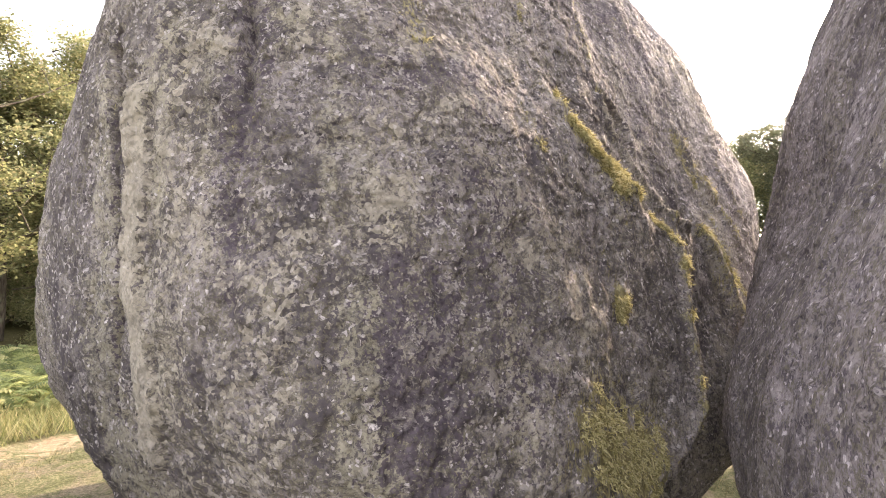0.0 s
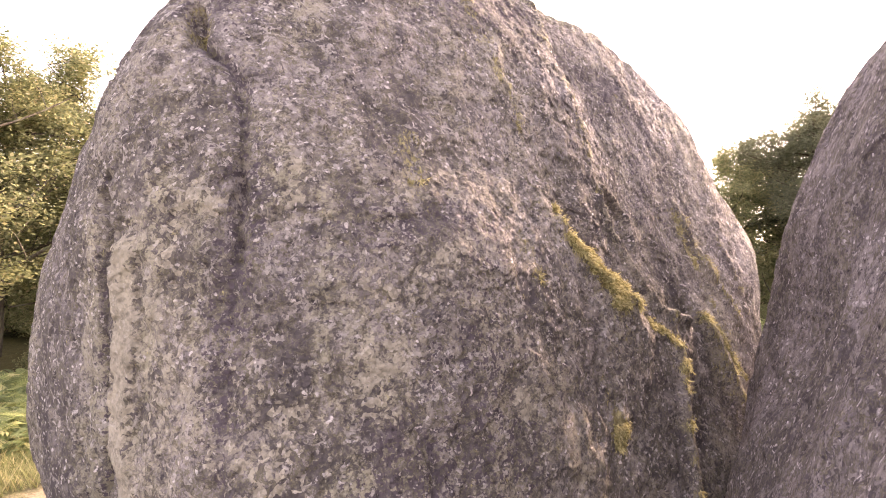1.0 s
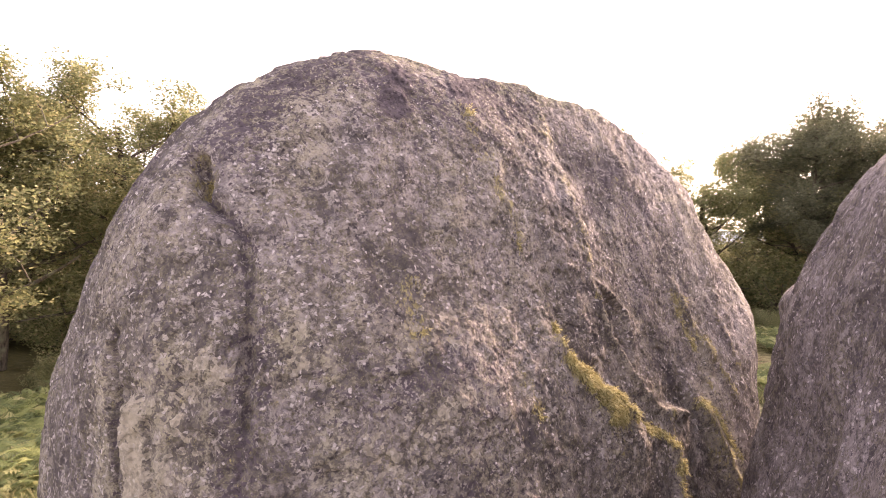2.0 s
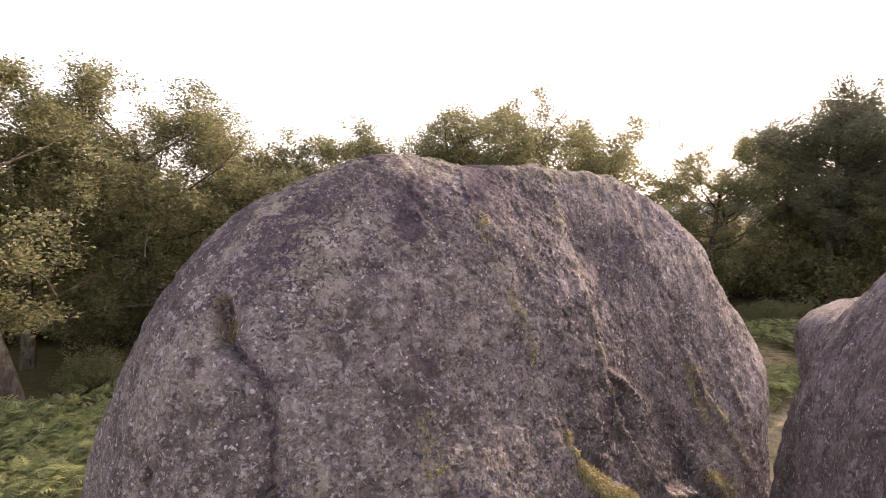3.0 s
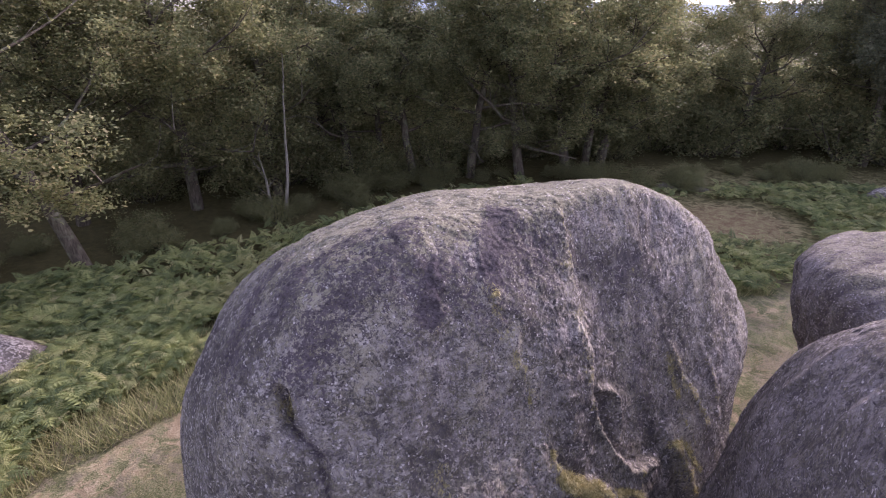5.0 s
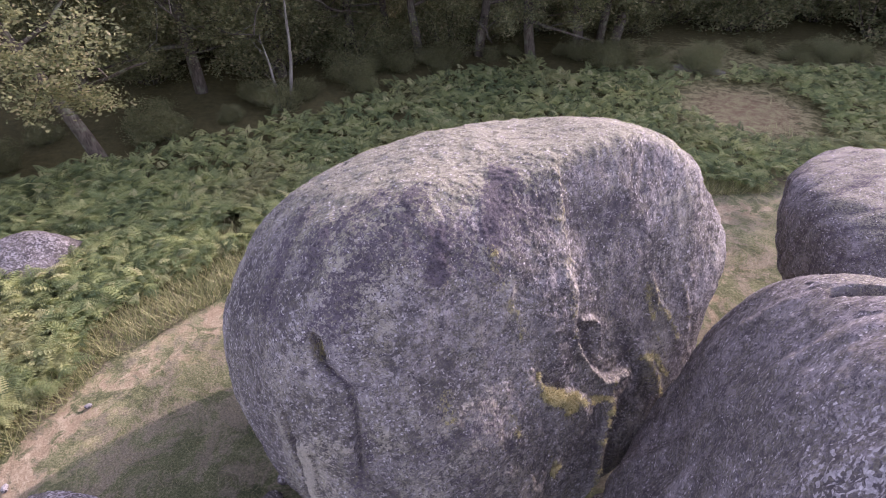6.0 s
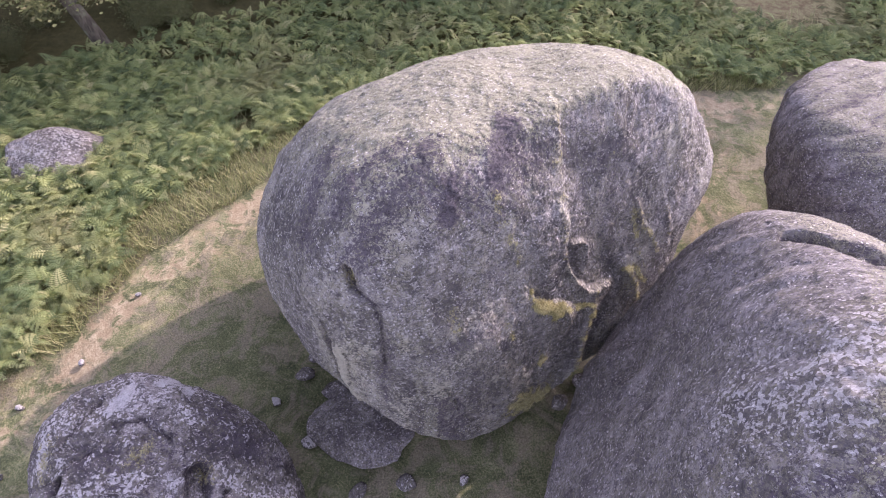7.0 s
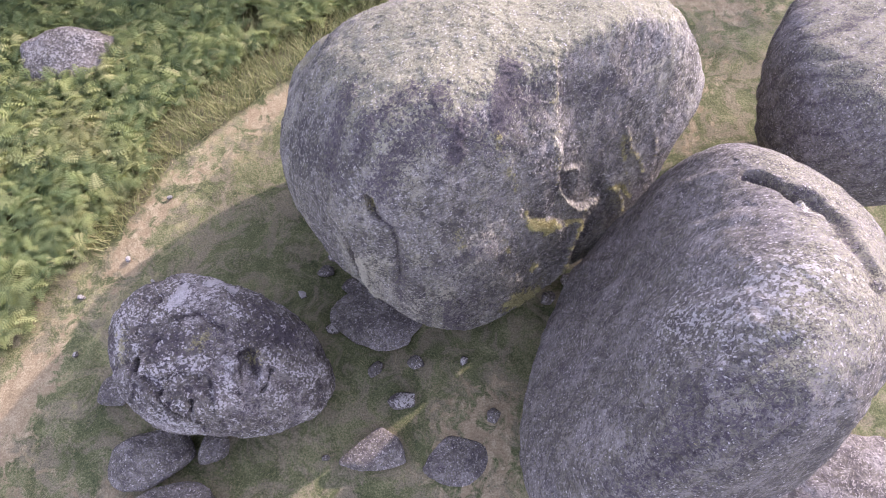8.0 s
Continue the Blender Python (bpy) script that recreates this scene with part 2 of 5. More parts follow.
def ground_material():
    n = Nodes("turf_and_soil")
    co = n.coords()
    wide, mid, fine = n.noise(co, 1.1, 7, 0.68, 0.8), n.noise(co, 4.0, 7, 0.7, 0.4), n.noise(co, 34.0, 5, 0.75)
    soil = n.ramp(n.calc("ADD", n.calc("MULTIPLY", mid, 0.5), n.calc("MULTIPLY", fine, 0.5)), [(0.32, (0.14, 0.10, 0.065)), (0.5, (0.29, 0.222, 0.148)), (0.68, (0.48, 0.40, 0.285))])
    turf = n.ramp(n.calc("ADD", n.calc("MULTIPLY", wide, 0.45), n.calc("MULTIPLY", fine, 0.55)), [(0.38, (0.045, 0.055, 0.028)), (0.5, (0.115, 0.122, 0.06)), (0.62, (0.28, 0.25, 0.15))])
    turf = n.mix(n.calc("MULTIPLY", n.ramp(n.noise(co, 1.6, 8, 0.72, 0.8), [(0.47, 0.0), (0.57, 1.0)]), 0.65), turf, n.ramp(fine, [(0.35, (0.15, 0.112, 0.085)), (0.65, (0.33, 0.265, 0.205))]))
    litter = n.ramp(n.calc("ADD", n.calc("MULTIPLY", mid, 0.4), n.calc("MULTIPLY", fine, 0.6)), [(0.34, (0.04, 0.035, 0.018)), (0.52, (0.10, 0.09, 0.04)), (0.7, (0.19, 0.15, 0.075))])
    edge = n.calc("MULTIPLY", n.calc("SUBTRACT", n.noise(co, 3.2, 7, 0.74, 0.6), 0.5), 2.3)
    path = n.ramp(n.calc("ADD", n.attr("path"), edge), [(0.40, 0.0), (0.62, 1.0)])
    wood = n.ramp(n.calc("ADD", n.attr("wood"), edge), [(0.35, 0.0), (0.65, 1.0)])
    brown = n.ramp(n.calc("ADD", n.attr("brown"), edge), [(0.35, 0.0), (0.65, 1.0)])
    col = n.mix(wood, turf, litter)
    col = n.mix(brown, col, n.ramp(fine, [(0.35, (0.12, 0.075, 0.045)), (0.65, (0.26, 0.18, 0.11))]))
    verge = n.ramp(n.calc("ADD", n.attr("verge"), edge), [(0.40, 0.0), (0.7, 0.75)])
    col = n.mix(verge, col, n.ramp(fine, [(0.35, (0.17, 0.165, 0.07)), (0.65, (0.40, 0.355, 0.20))]))
    col = n.mix(path, col, soil)
    relief = n.bump(mid, 0.6, 0.06)
    relief = n.bump(fine, 0.7, 0.02, relief)
    return n.finish(col, 0.95, relief, 0.1)


GRANITE = rock_material("lichen_granite", 1.02, 0.6, 0.75, (1.0, 0.97, 1.0), contrast=0.65)
GRANITE_DARK = rock_material("pitted_lichen_granite", 0.86, 0.12, 1.0, (1.0, 0.94, 0.99), (0.70, 0.67, 0.66), 0.8)
GRANITE_SMOOTH = rock_material("smooth_granite", 0.98, 0.25, 0.5, (1.0, 0.955, 1.02), white=(0.62, 0.585, 0.565), contrast=0.45, upright=0.25)
STONE = rock_material("field_stone", 1.0, 0.1, 0.5, (1.0, 0.95, 1.0), (0.6, 0.57, 0.54))
GROUND = ground_material()
OAK_LEAF = leaf_material("oak_leaf", [(0.0, (0.14, 0.16, 0.085)), (0.45, (0.225, 0.24, 0.12)), (0.8, (0.32, 0.32, 0.165)), (1.0, (0.40, 0.34, 0.20))], 0.6)
PINE_NEEDLE = leaf_material("pine_needle", [(0.0, (0.11, 0.125, 0.09)), (1.0, (0.22, 0.23, 0.155))], 0.5)
MOSS = leaf_material("dry_moss", [(0.0, (0.19, 0.165, 0.075)), (0.5, (0.44, 0.385, 0.19)), (1.0, (0.62, 0.56, 0.34))], 0.3, 0.9, 0.0)
DRY_GRASS = leaf_material("dry_grass_blade", [(0.0, (0.16, 0.19, 0.075)), (0.5, (0.34, 0.34, 0.155)), (1.0, (0.58, 0.51, 0.29))], 0.35)
FERN = leaf_material("bracken_frond", [(0.0, (0.11, 0.145, 0.075)), (0.35, (0.26, 0.315, 0.15)), (0.75, (0.46, 0.49, 0.215)), (1.0, (0.62, 0.58, 0.33))], 0.55, dry=(0.40, 0.34, 0.19))
GRASS = leaf_material("grass_blade", [(0.0, (0.075, 0.09, 0.038)), (0.5, (0.16, 0.155, 0.072)), (0.8, (0.27, 0.23, 0.125)), (1.0, (0.40, 0.33, 0.19))], 0.3, dry=(0.38, 0.30, 0.18), often=1.3)
BARK = bark_material("oak_bark", (0.035, 0.028, 0.022), (0.15, 0.125, 0.10))
BARK_PALE = bark_material("bare_birch_bark", (0.12, 0.10, 0.085), (0.36, 0.33, 0.29))
# pale blue stands for haze in the air before the hill
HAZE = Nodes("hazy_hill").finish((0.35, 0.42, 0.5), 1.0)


# ---- mesh helpers ----
def gradient_noise(p, seed=0):
    """Smooth noise in -1..1 for an array of points."""
    p = np.asarray(p, float)
    i = np.floor(p).astype(np.int64)
    f = p - i
    u = f * f * f * (f * (f * 6 - 15) + 10)
    total = np.zeros(len(p))
    for dx in (0, 1):
        for dy in (0, 1):
            for dz in (0, 1):
                h = (i[:, 0] + dx) * 374761393 + (i[:, 1] + dy) * 668265263 + (i[:, 2] + dz) * 2147483647 + seed * 1274126177
                h = (h ^ (h >> 13)) * 1274126177
                h = h ^ (h >> 16)
                gx, gy, gz = ((h & 255) / 127.5 - 1), (((h >> 8) & 255) / 127.5 - 1), (((h >> 16) & 255) / 127.5 - 1)
                w = (u[:, 0] if dx else 1 - u[:, 0]) * (u[:, 1] if dy else 1 - u[:, 1]) * (u[:, 2] if dz else 1 - u[:, 2])
                total += w * (gx * (f[:, 0] - dx) + gy * (f[:, 1] - dy) + gz * (f[:, 2] - dz))
    return total


def fractal(p, octaves=4, gain=0.5, seed=0):
    total, amp = 0, 1.0
    for k in range(octaves):
        total = total + amp * gradient_noise(p * 2.0 ** k, seed + k)
        amp *= gain
    return total


def array_mesh(name, verts, faces, mat, smooth=True, attrs=None):
    """A mesh from arrays: faces is an (n, 3) or (n, 4) array."""
    verts, faces = np.asarray(verts, np.float32), np.asarray(faces, np.int32)
    me = bpy.data.meshes.new(name)
    me.vertices.add(len(verts))
    me.vertices.foreach_set("co", verts.ravel())
    k = faces.shape[1]
    me.loops.add(faces.size)
    me.loops.foreach_set("vertex_index", faces.ravel())
    me.polygons.add(len(faces))
    me.polygons.foreach_set("loop_start", np.arange(len(faces), dtype=np.int32) * k)
    me.polygons.foreach_set("use_smooth", np.full(len(faces), smooth))
    me.update(calc_edges=True)
    for key, values in (attrs or {}).items():
        a = me.attributes.new(key, "FLOAT", "POINT")
        a.data.foreach_set("value", np.asarray(values, np.float32))
    me.materials.append(mat)
    return me


SPHERES = {}


def sphere(level):
    if level not in SPHERES:
        bm = bmesh.new()
        bmesh.ops.create_icosphere(bm, subdivisions=level, radius=1.0)
        v = np.array([q.co[:] for q in bm.verts])
        f = np.array([[q.index for q in t.verts] for t in bm.faces])
        bm.free()
        SPHERES[level] = (v / np.linalg.norm(v, axis=1)[:, None], f)
    return SPHERES[level]


def facet_ways(rings, around):
    """Directions of the faces of a hewn block: rings of faces round it, a top and a bottom."""
    ways = []
    for lift, turn in rings:
        for k in range(around):
            a, e = 2 * math.pi * (k + turn) / around, radians(lift)
            ways.append((math.cos(e) * math.cos(a), math.cos(e) * math.sin(a), math.sin(e)))
    return np.array(ways + [(0, 0, 1), (0, 0, -1)])


def worn_block(centre, ways, reach, power, level, hollows=(), spread=1.0, dense=(0, 0, 0)):
    """A block whose faces lie at the given reach from its centre, worn round at the edges, with wide hollows and swellings."""
    d, f = sphere(level)
    d = d + np.array(dense)
    d = d / np.linalg.norm(d, axis=1)[:, None]
    r0 = np.zeros(len(d))
    for w, h in zip(ways, reach):
        r0 += (np.maximum(0, d @ w) / h) ** power
    r0 = r0 ** (-1 / power)
    swell = np.zeros(len(d))
    for turn, lift, amount in hollows:
        a, e = radians(turn), radians(lift)
        way = np.array((math.cos(e) * math.cos(a), math.cos(e) * math.sin(a), math.sin(e)))
        swell += amount * np.exp((d @ way - 1) / spread ** 2)
    r, c = r0 * (1 + swell), np.array(centre)
    return c + r[:, None] * d, f


def finer(x, f, values):
    """Splits every triangle in four; values at the corners are carried to the new points."""
    e = np.sort(np.concatenate([f[:, (0, 1)], f[:, (1, 2)], f[:, (2, 0)]]), axis=1)
    key = e[:, 0].astype(np.int64) * len(x) + e[:, 1]
    _, first_at, back = np.unique(key, return_index=True, return_inverse=True)
    a, b = e[first_at].T
    m = len(f)
    ab, bc, ca = [len(x) + back[k * m:(k + 1) * m] for k in range(3)]
    faces = np.concatenate([np.stack(t, 1) for t in ((f[:, 0], ab, ca), (ab, f[:, 1], bc), (ca, bc, f[:, 2]), (ab, bc, ca))])
    return np.concatenate([x, (x[a] + x[b]) / 2]), faces, {k: np.concatenate([v, (v[a] + v[b]) / 2]) for k, v in values.items()}


def normals(x, f):
    n = np.cross(x[f[:, 1]] - x[f[:, 0]], x[f[:, 2]] - x[f[:, 0]])
    out = np.zeros_like(x)
    for k in range(3):
        np.add.at(out, f[:, k], n)
    return out / np.maximum(np.linalg.norm(out, axis=1), 1e-9)[:, None]


def along(x, line, nrm=None):
    """Distance of points from a line of corners, and (with normals) on which side of it they lie: to its right is plus."""
    line = np.array(line, float)
    best, side = np.full(len(x), 1e9), np.zeros(len(x))
    for a, b in zip(line[:-1], line[1:]):
        ab = b - a
        t = np.clip(((x - a) @ ab) / (ab @ ab), 0, 1)
        off = x - (a + t[:, None] * ab)
        dist = np.linalg.norm(off, axis=1)
        near = dist < best
        best[near] = dist[near]
        if nrm is not None:
            right = np.cross(ab / np.linalg.norm(ab), nrm)
            side[near] = (off * right).sum(1)[near]
    return (best, side) if nrm is not None else best


def laid(x, line):
    """A line of corners and midpoints, each moved onto the nearest point of the surface."""
    line = np.array(line, float)
    both = [line[0]]
    for a, b in zip(line[:-1], line[1:]):
        both += [(a + b) / 2, b]
    return [x[np.argmin(((x - p) ** 2).sum(1))] for p in both]


def bell(d, width):
    return np.exp(-(d / width) ** 2)


def rise(v, a, b):
    t = np.clip((v - a) / (b - a), 0, 1)
    return t * t * (3 - 2 * t)


def place(name, x, f, mat, base, label, category, attrs=None, group="", kind=""):
    """One top-level thing with its origin at its base."""
    base = np.array(base, float)
    ob = new(name, array_mesh(name, x - base, f, mat, True, attrs))
    ob.location = base
    return tagged(ob, label, category, group, kind)


def part(name, mesh, parent, label=""):
    ob = new(name, mesh)
    ob.parent = parent
    return tagged(ob, label) if label else ob


# ---- boulders ----
RINGS = ((-50, 0.5), (-15, 0), (20, 0.5), (52, 0))


SWELLS = ((3.32, 6.12, 3.64, -0.067), (-2.75, 3.65, 1.69, -0.106), (3.57, 6.02, 2.83, -0.055), (-3.15, 6.31, 3.3, -0.282), (-0.08, 4.48, 5.4, -0.094),
          (-2.53, 3.73, 1.02, -0.195), (0.72, 4.74, 5.24, 0.081), (1.92, 5.76, 5.16, -0.056), (-3.45, 5.69, 2.86, -0.216), (-2.55, 6.9, 3.48, -0.194), (-1.79, 7.37, 3.65, -0.173),
          (-3.03, 4.04, 2.38, -0.056), (3.02, 6.18, 4.12, -0.034), (-2.86, 4.51, 3.61, -0.074), (3.46, 5.76, 2.39, -0.114), (1.15, 4.56, 4.71, -0.096), (-0.67, 4.03, 5.34, -0.029),
          (-2.1, 3.97, 4.48, -0.046), (-2.84, 5.82, 3.74, -0.15), (0.36, 4.79, 5.38, -0.07), (-3.13, 5.24, 3.39, -0.09), (-2.61, 7.23, 3.11, -0.12), (-1.63, 6.75, 4.11, -0.1),
          (2.5, 5.9, 4.5, 0.075))


def great_boulder():
    reach = (3.27, 2.9, 3.9, 4.6, 3.7, 3.98, 4.04, 4.23, 4.06, 3.74, 4.21, 4.28, 3.5, 3.8, 3.9, 4.14, 4.07, 2.8, 3.82, 3.18, 4.72,
             4.02, 3.62, 3.72, 4.35, 3.39, 3.27, 2.7, 1.35, 3.62, 4.05, 3.74, 3.59, 2.81, 2.85, 3.29, 3.28, 3.61, 3.43, 3.63, 2.68, 3.3)
    hollows = ((18, 37, -0.026), (-147, -6, -0.044), (-51, -37, -0.041), (-109, 62, 0.073), (-90, 4, 0.17), (1, -11, -0.079), (-51, 36, 0.086), (63, 73, -0.065),
               (-47, 2, 0.099), (-150, 40, 0.042), (-121, 16, 0.028), (-20, 62, 0.015), (-113, -16, 0.076), (-82, -22, 0.086), (-84, 35, 0.019), (0, 16, -0.039),
               (-29, 21, -0.008), (-23, -2, 0.013), (-151, 18, -0.025), (-114, 38, 0.057), (-162, 61, -0.032), (-7, 36, 0.006), (-36, -21, 0.031), (-60, 60, 0.143),
               (-102, 20, 0.132), (-72, 1, 0.068), (-67, 25, 0.096), (-63, -22, 0.048), (-118, -1, -0.063), (10, 60, 0.067), (-97, 49, 0.118), (16, 22, -0.029))
    x, f = worn_block((0.2, 4.95, 2.75), facet_ways(RINGS, 10), reach, 8, 8, hollows, 0.23, (0.05, -0.48, 0.1))
    back = np.array((-0.79, 0.61, 0.0))
    s = (x - (0.2, 4.95, 2.75)) @ back
    x = x + back * (0.35 * rise(s, 0.4, 2.6) * rise(x[:, 1], 4.7, 6.2) * (1 - rise(x[:, 2], 2.4, 4.6)))[:, None]
    # undercut foot beside the gap
    tuck = 0.10 * rise(1.3 - x[:, 2], 0.0, 1.0) * rise(x[:, 0], -0.2, 0.8) * rise(6.0 - x[:, 1], 0.0, 1.5)
    x[:, :2] = (0.2, 5.2) + (x[:, :2] - (0.2, 5.2)) * (1 - tuck)[:, None]
    # swellings and hollows about an arm's length wide
    n = normals(x, f)
    for *at, amount in SWELLS:
        x = x + n * (amount * np.exp(-((x - at) ** 2).sum(1) / 0.45 ** 2))[:, None]
    n = normals(x, f)
    crest = [(-0.65, 3.79, 5.33), (-0.08, 4.07, 5.34), (0.59, 4.51, 5.28), (0.88, 4.85, 5.3), (1.53, 5.39, 5.24), (2.18, 5.8, 4.94)]
    ridge = [(0.75, 4.6, 5.25), (0.77, 4.56, 5.1), (0.88, 4.34, 4.75), (0.98, 4.32, 4.57), (0.95, 4.11, 4.38), (1.09, 4.16, 4.1), (1.1, 4.06, 3.83)]
    spout = [(1.1, 4.06, 3.83), (1.18, 4.0, 3.48), (1.37, 4.06, 3.03), (1.56, 4.14, 2.74), (1.76, 4.22, 2.68), (1.95, 4.36, 2.64)]
    ear = [(1.2, 4.2, 3.66), (1.34, 4.36, 3.54), (1.45, 4.39, 3.44), (1.48, 4.33, 3.22), (1.42, 4.24, 3.0)]
    lip = [(0.75, 3.54, 3.43), (0.84, 3.53, 3.22), (0.98, 3.6, 3.07), (1.2, 3.72, 2.96), (1.34, 3.75, 2.82)]
    edge = [(1.72, 4.2, 2.68), (1.8, 4.07, 2.45), (1.78, 3.95, 2.2), (1.71, 3.86, 1.97), (1.73, 3.77, 1.63), (1.73, 3.7, 1.38), (1.55, 3.51, 1.18)]
    lip2 = [(2.21, 4.7, 2.64), (2.4, 4.74, 2.37), (2.51, 4.73, 2.15), (2.62, 4.72, 1.93)]
    rill = [(2.14, 5.08, 3.59), (2.3, 5.04, 3.21), (2.57, 5.11, 2.9), (2.72, 5.1, 2.59)]
    rill2 = [(2.5, 5.4, 3.67), (2.72, 5.35, 3.21), (2.9, 5.25, 2.59)]
    crack = [(-1.22, 2.84, 4.25), (-1.06, 2.79, 4.11), (-0.96, 2.76, 4.01), (-0.92, 2.67, 3.74), (-0.89, 2.55, 3.11)]
    groove = [(-0.9, 2.62, 3.55), (-0.91, 2.57, 3.26), (-0.92, 2.54, 2.98), (-0.92, 2.5, 2.69), (-0.91, 2.45, 2.43), (-0.89, 2.4, 2.15)]
    groove2 = [(-1.66, 2.8, 3.5), (-1.665, 2.74, 3.1), (-1.68, 2.76, 2.84), (-1.68, 2.77, 2.5), (-1.67, 2.77, 2.24), (-1.69, 2.81, 1.95), (-1.73, 2.9, 1.54)]
    strip = [(-1.49, 2.65, 3.12), (-1.5, 2.66, 2.91), (-1.52, 2.67, 2.66), (-1.53, 2.68, 2.44), (-1.52, 2.67, 2.19), (-1.46, 2.69, 1.97), (-1.44, 2.7, 1.69), (-1.45, 2.81, 1.38)]
    wob = fractal(x * 4.0, 3, 0.5, 40) * 0.05
    steep = 1 - rise(n[:, 2], 0.25, 0.6)
    move = 0.028 * fractal(x * 1.3, 4, 0.5, 3)
    move += 0.014 * fractal(x * (4.5, 4.5, 0.7), 3, 0.5, 15) * steep
    plates = fractal(x * 3.2, 3, 0.55, 21)
    move += 0.012 * rise(plates, 0.02, 0.05) - 0.012 * rise(-plates, 0.20, 0.24)
    gone = rise(fractal(x * 2.4, 3, 0.6, 44), -0.05, 0.25)
    # worn edge of the flat top
    d = along(x, laid(x, crest))
    move += (0.045 * bell(d + wob, 0.11) - 0.02 * bell(d - 0.42, 0.25)) * (0.3 + 0.7 * rise(x[:, 0], -0.2, 0.6))
    # the spine down the front, with the face beside it set back
    d, s = along(x, laid(x, ridge), n)
    move += 0.035 * bell(d + wob * 1.8, 0.09) * (0.5 + 0.5 * gone) - 0.06 * rise(-s + wob * 2, 0.0, 0.14) * np.exp(-d / 0.5)
    moss = 0.34 * bell(d + wob * 1.5, 0.09)
    spine = 0.5 * bell(d + wob * 2.2, 0.13)
    # thin curled lip with a pocket behind it
    d, s = along(x, laid(x, spout), n)
    low = rise(3.9 - x[:, 2], 0.0, 0.6)
    move += (0.05 * bell(d, 0.045) - 0.09 * rise(-s, 0.0, 0.12) * np.exp(-d / 0.3)) * low
    spine = np.maximum(spine, 0.66 * bell(d + wob * 0.5, 0.05))
    d = along(x, laid(x, ear))
    move += 0.06 * bell(d, 0.04)
    spine = np.maximum(spine, 0.55 * bell(d + wob * 0.5, 0.04))
    move -= 0.045 * bell(along(x, laid(x, [(1.26, 4.2, 3.52), (1.33, 4.2, 3.3), (1.4, 4.18, 3.08)])), 0.075)
    d = along(x, laid(x, [(1.9, 4.33, 2.66), (1.95, 4.36, 2.64)]))
    move += 0.02 * bell(d, 0.05)
    # mossy lip under it
    d, s = along(x, laid(x, lip), n)
    move += 0.045 * bell(d + wob * 1.4, 0.06) - 0.09 * rise(-s + wob * 1.5, 0.0, 0.10) * np.exp(-d / 0.16) + 0.03 * rise(s, 0, 0.1) * np.exp(-d / 0.3)
    moss = np.maximum(moss, (0.66 * bell(d + wob, 0.07) + 0.25 * bell(d + wob * 2, 0.25) * rise(s, 0, 0.1)) * (1 - 0.4 * rise(x[:, 0], 1.2, 1.4)))
    d, s = along(x, laid(x, edge), n)
    move += 0.03 * bell(d, 0.05) - 0.26 * rise(-s + wob, 0.0, 0.3) * np.exp(-(d / 0.9) ** 2) * (1 - rise(x[:, 2], 1.9, 2.55))
    moss = np.maximum(moss, 0.42 * bell(d + wob, 0.05))
    d, s = along(x, laid(x, lip2), n)
    move += 0.045 * bell(d + wob, 0.08) - 0.08 * rise(s, 0.02, 0.12) * np.exp(-d / 0.2)
    moss = np.maximum(moss, 0.55 * bell(d + wob, 0.09))
    d = along(x, laid(x, rill))
    move += 0.035 * bell(d + wob, 0.045)
    moss = np.maximum(moss, 0.45 * bell(d + wob, 0.05))
    d = along(x, laid(x, rill2))
    move += 0.03 * bell(d + wob, 0.04)
    moss = np.maximum(moss, 0.4 * bell(d + wob, 0.04))
    # crack and the pocket above it: cut in, with shade also painted dark
    d = along(x, laid(x, crack))
    move -= 0.07 * np.exp(-((d + wob * 0.45) / 0.026) ** 2) * (0.55 + 0.45 * gone) + 0.008 * bell(d + wob, 0.08)
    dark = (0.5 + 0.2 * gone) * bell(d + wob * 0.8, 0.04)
    d = along(x, laid(x, [(-1.29, 2.92, 4.42), (-1.24, 2.86, 4.28)]))
    move -= 0.15 * np.exp(-((d + wob * 0.4) / 0.06) ** 4)
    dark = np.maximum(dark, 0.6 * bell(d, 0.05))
    moss = np.maximum(moss, 0.5 * bell(d, 0.08))
    # groove with dark speckled lichen, its narrow floor painted darker as shade
    d = along(x, laid(x, groove))
    move -= 0.022 * bell(d + wob * 1.2, 0.05)
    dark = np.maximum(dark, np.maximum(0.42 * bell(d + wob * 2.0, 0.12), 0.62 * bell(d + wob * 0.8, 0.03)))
    # cleft beside the strip and its hole, shade put into the colour
    d = along(x, laid(x, groove2))
    move -= 0.08 * bell(d + wob * 0.5, 0.035)
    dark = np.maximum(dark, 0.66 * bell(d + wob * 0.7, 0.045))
    d = along(x, laid(x, [(-1.66, 2.78, 3.42), (-1.655, 2.74, 3.14)]))
    move -= 0.15 * np.exp(-((d + wob * 0.5) / 0.055) ** 4)
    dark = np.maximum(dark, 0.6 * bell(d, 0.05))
    d = along(x, laid(x, strip))
    move += 0.035 * rise(-(d + wob * 0.7), -0.11, -0.07)
    pale = 0.95 * bell(d + wob * 1.0, 0.11)
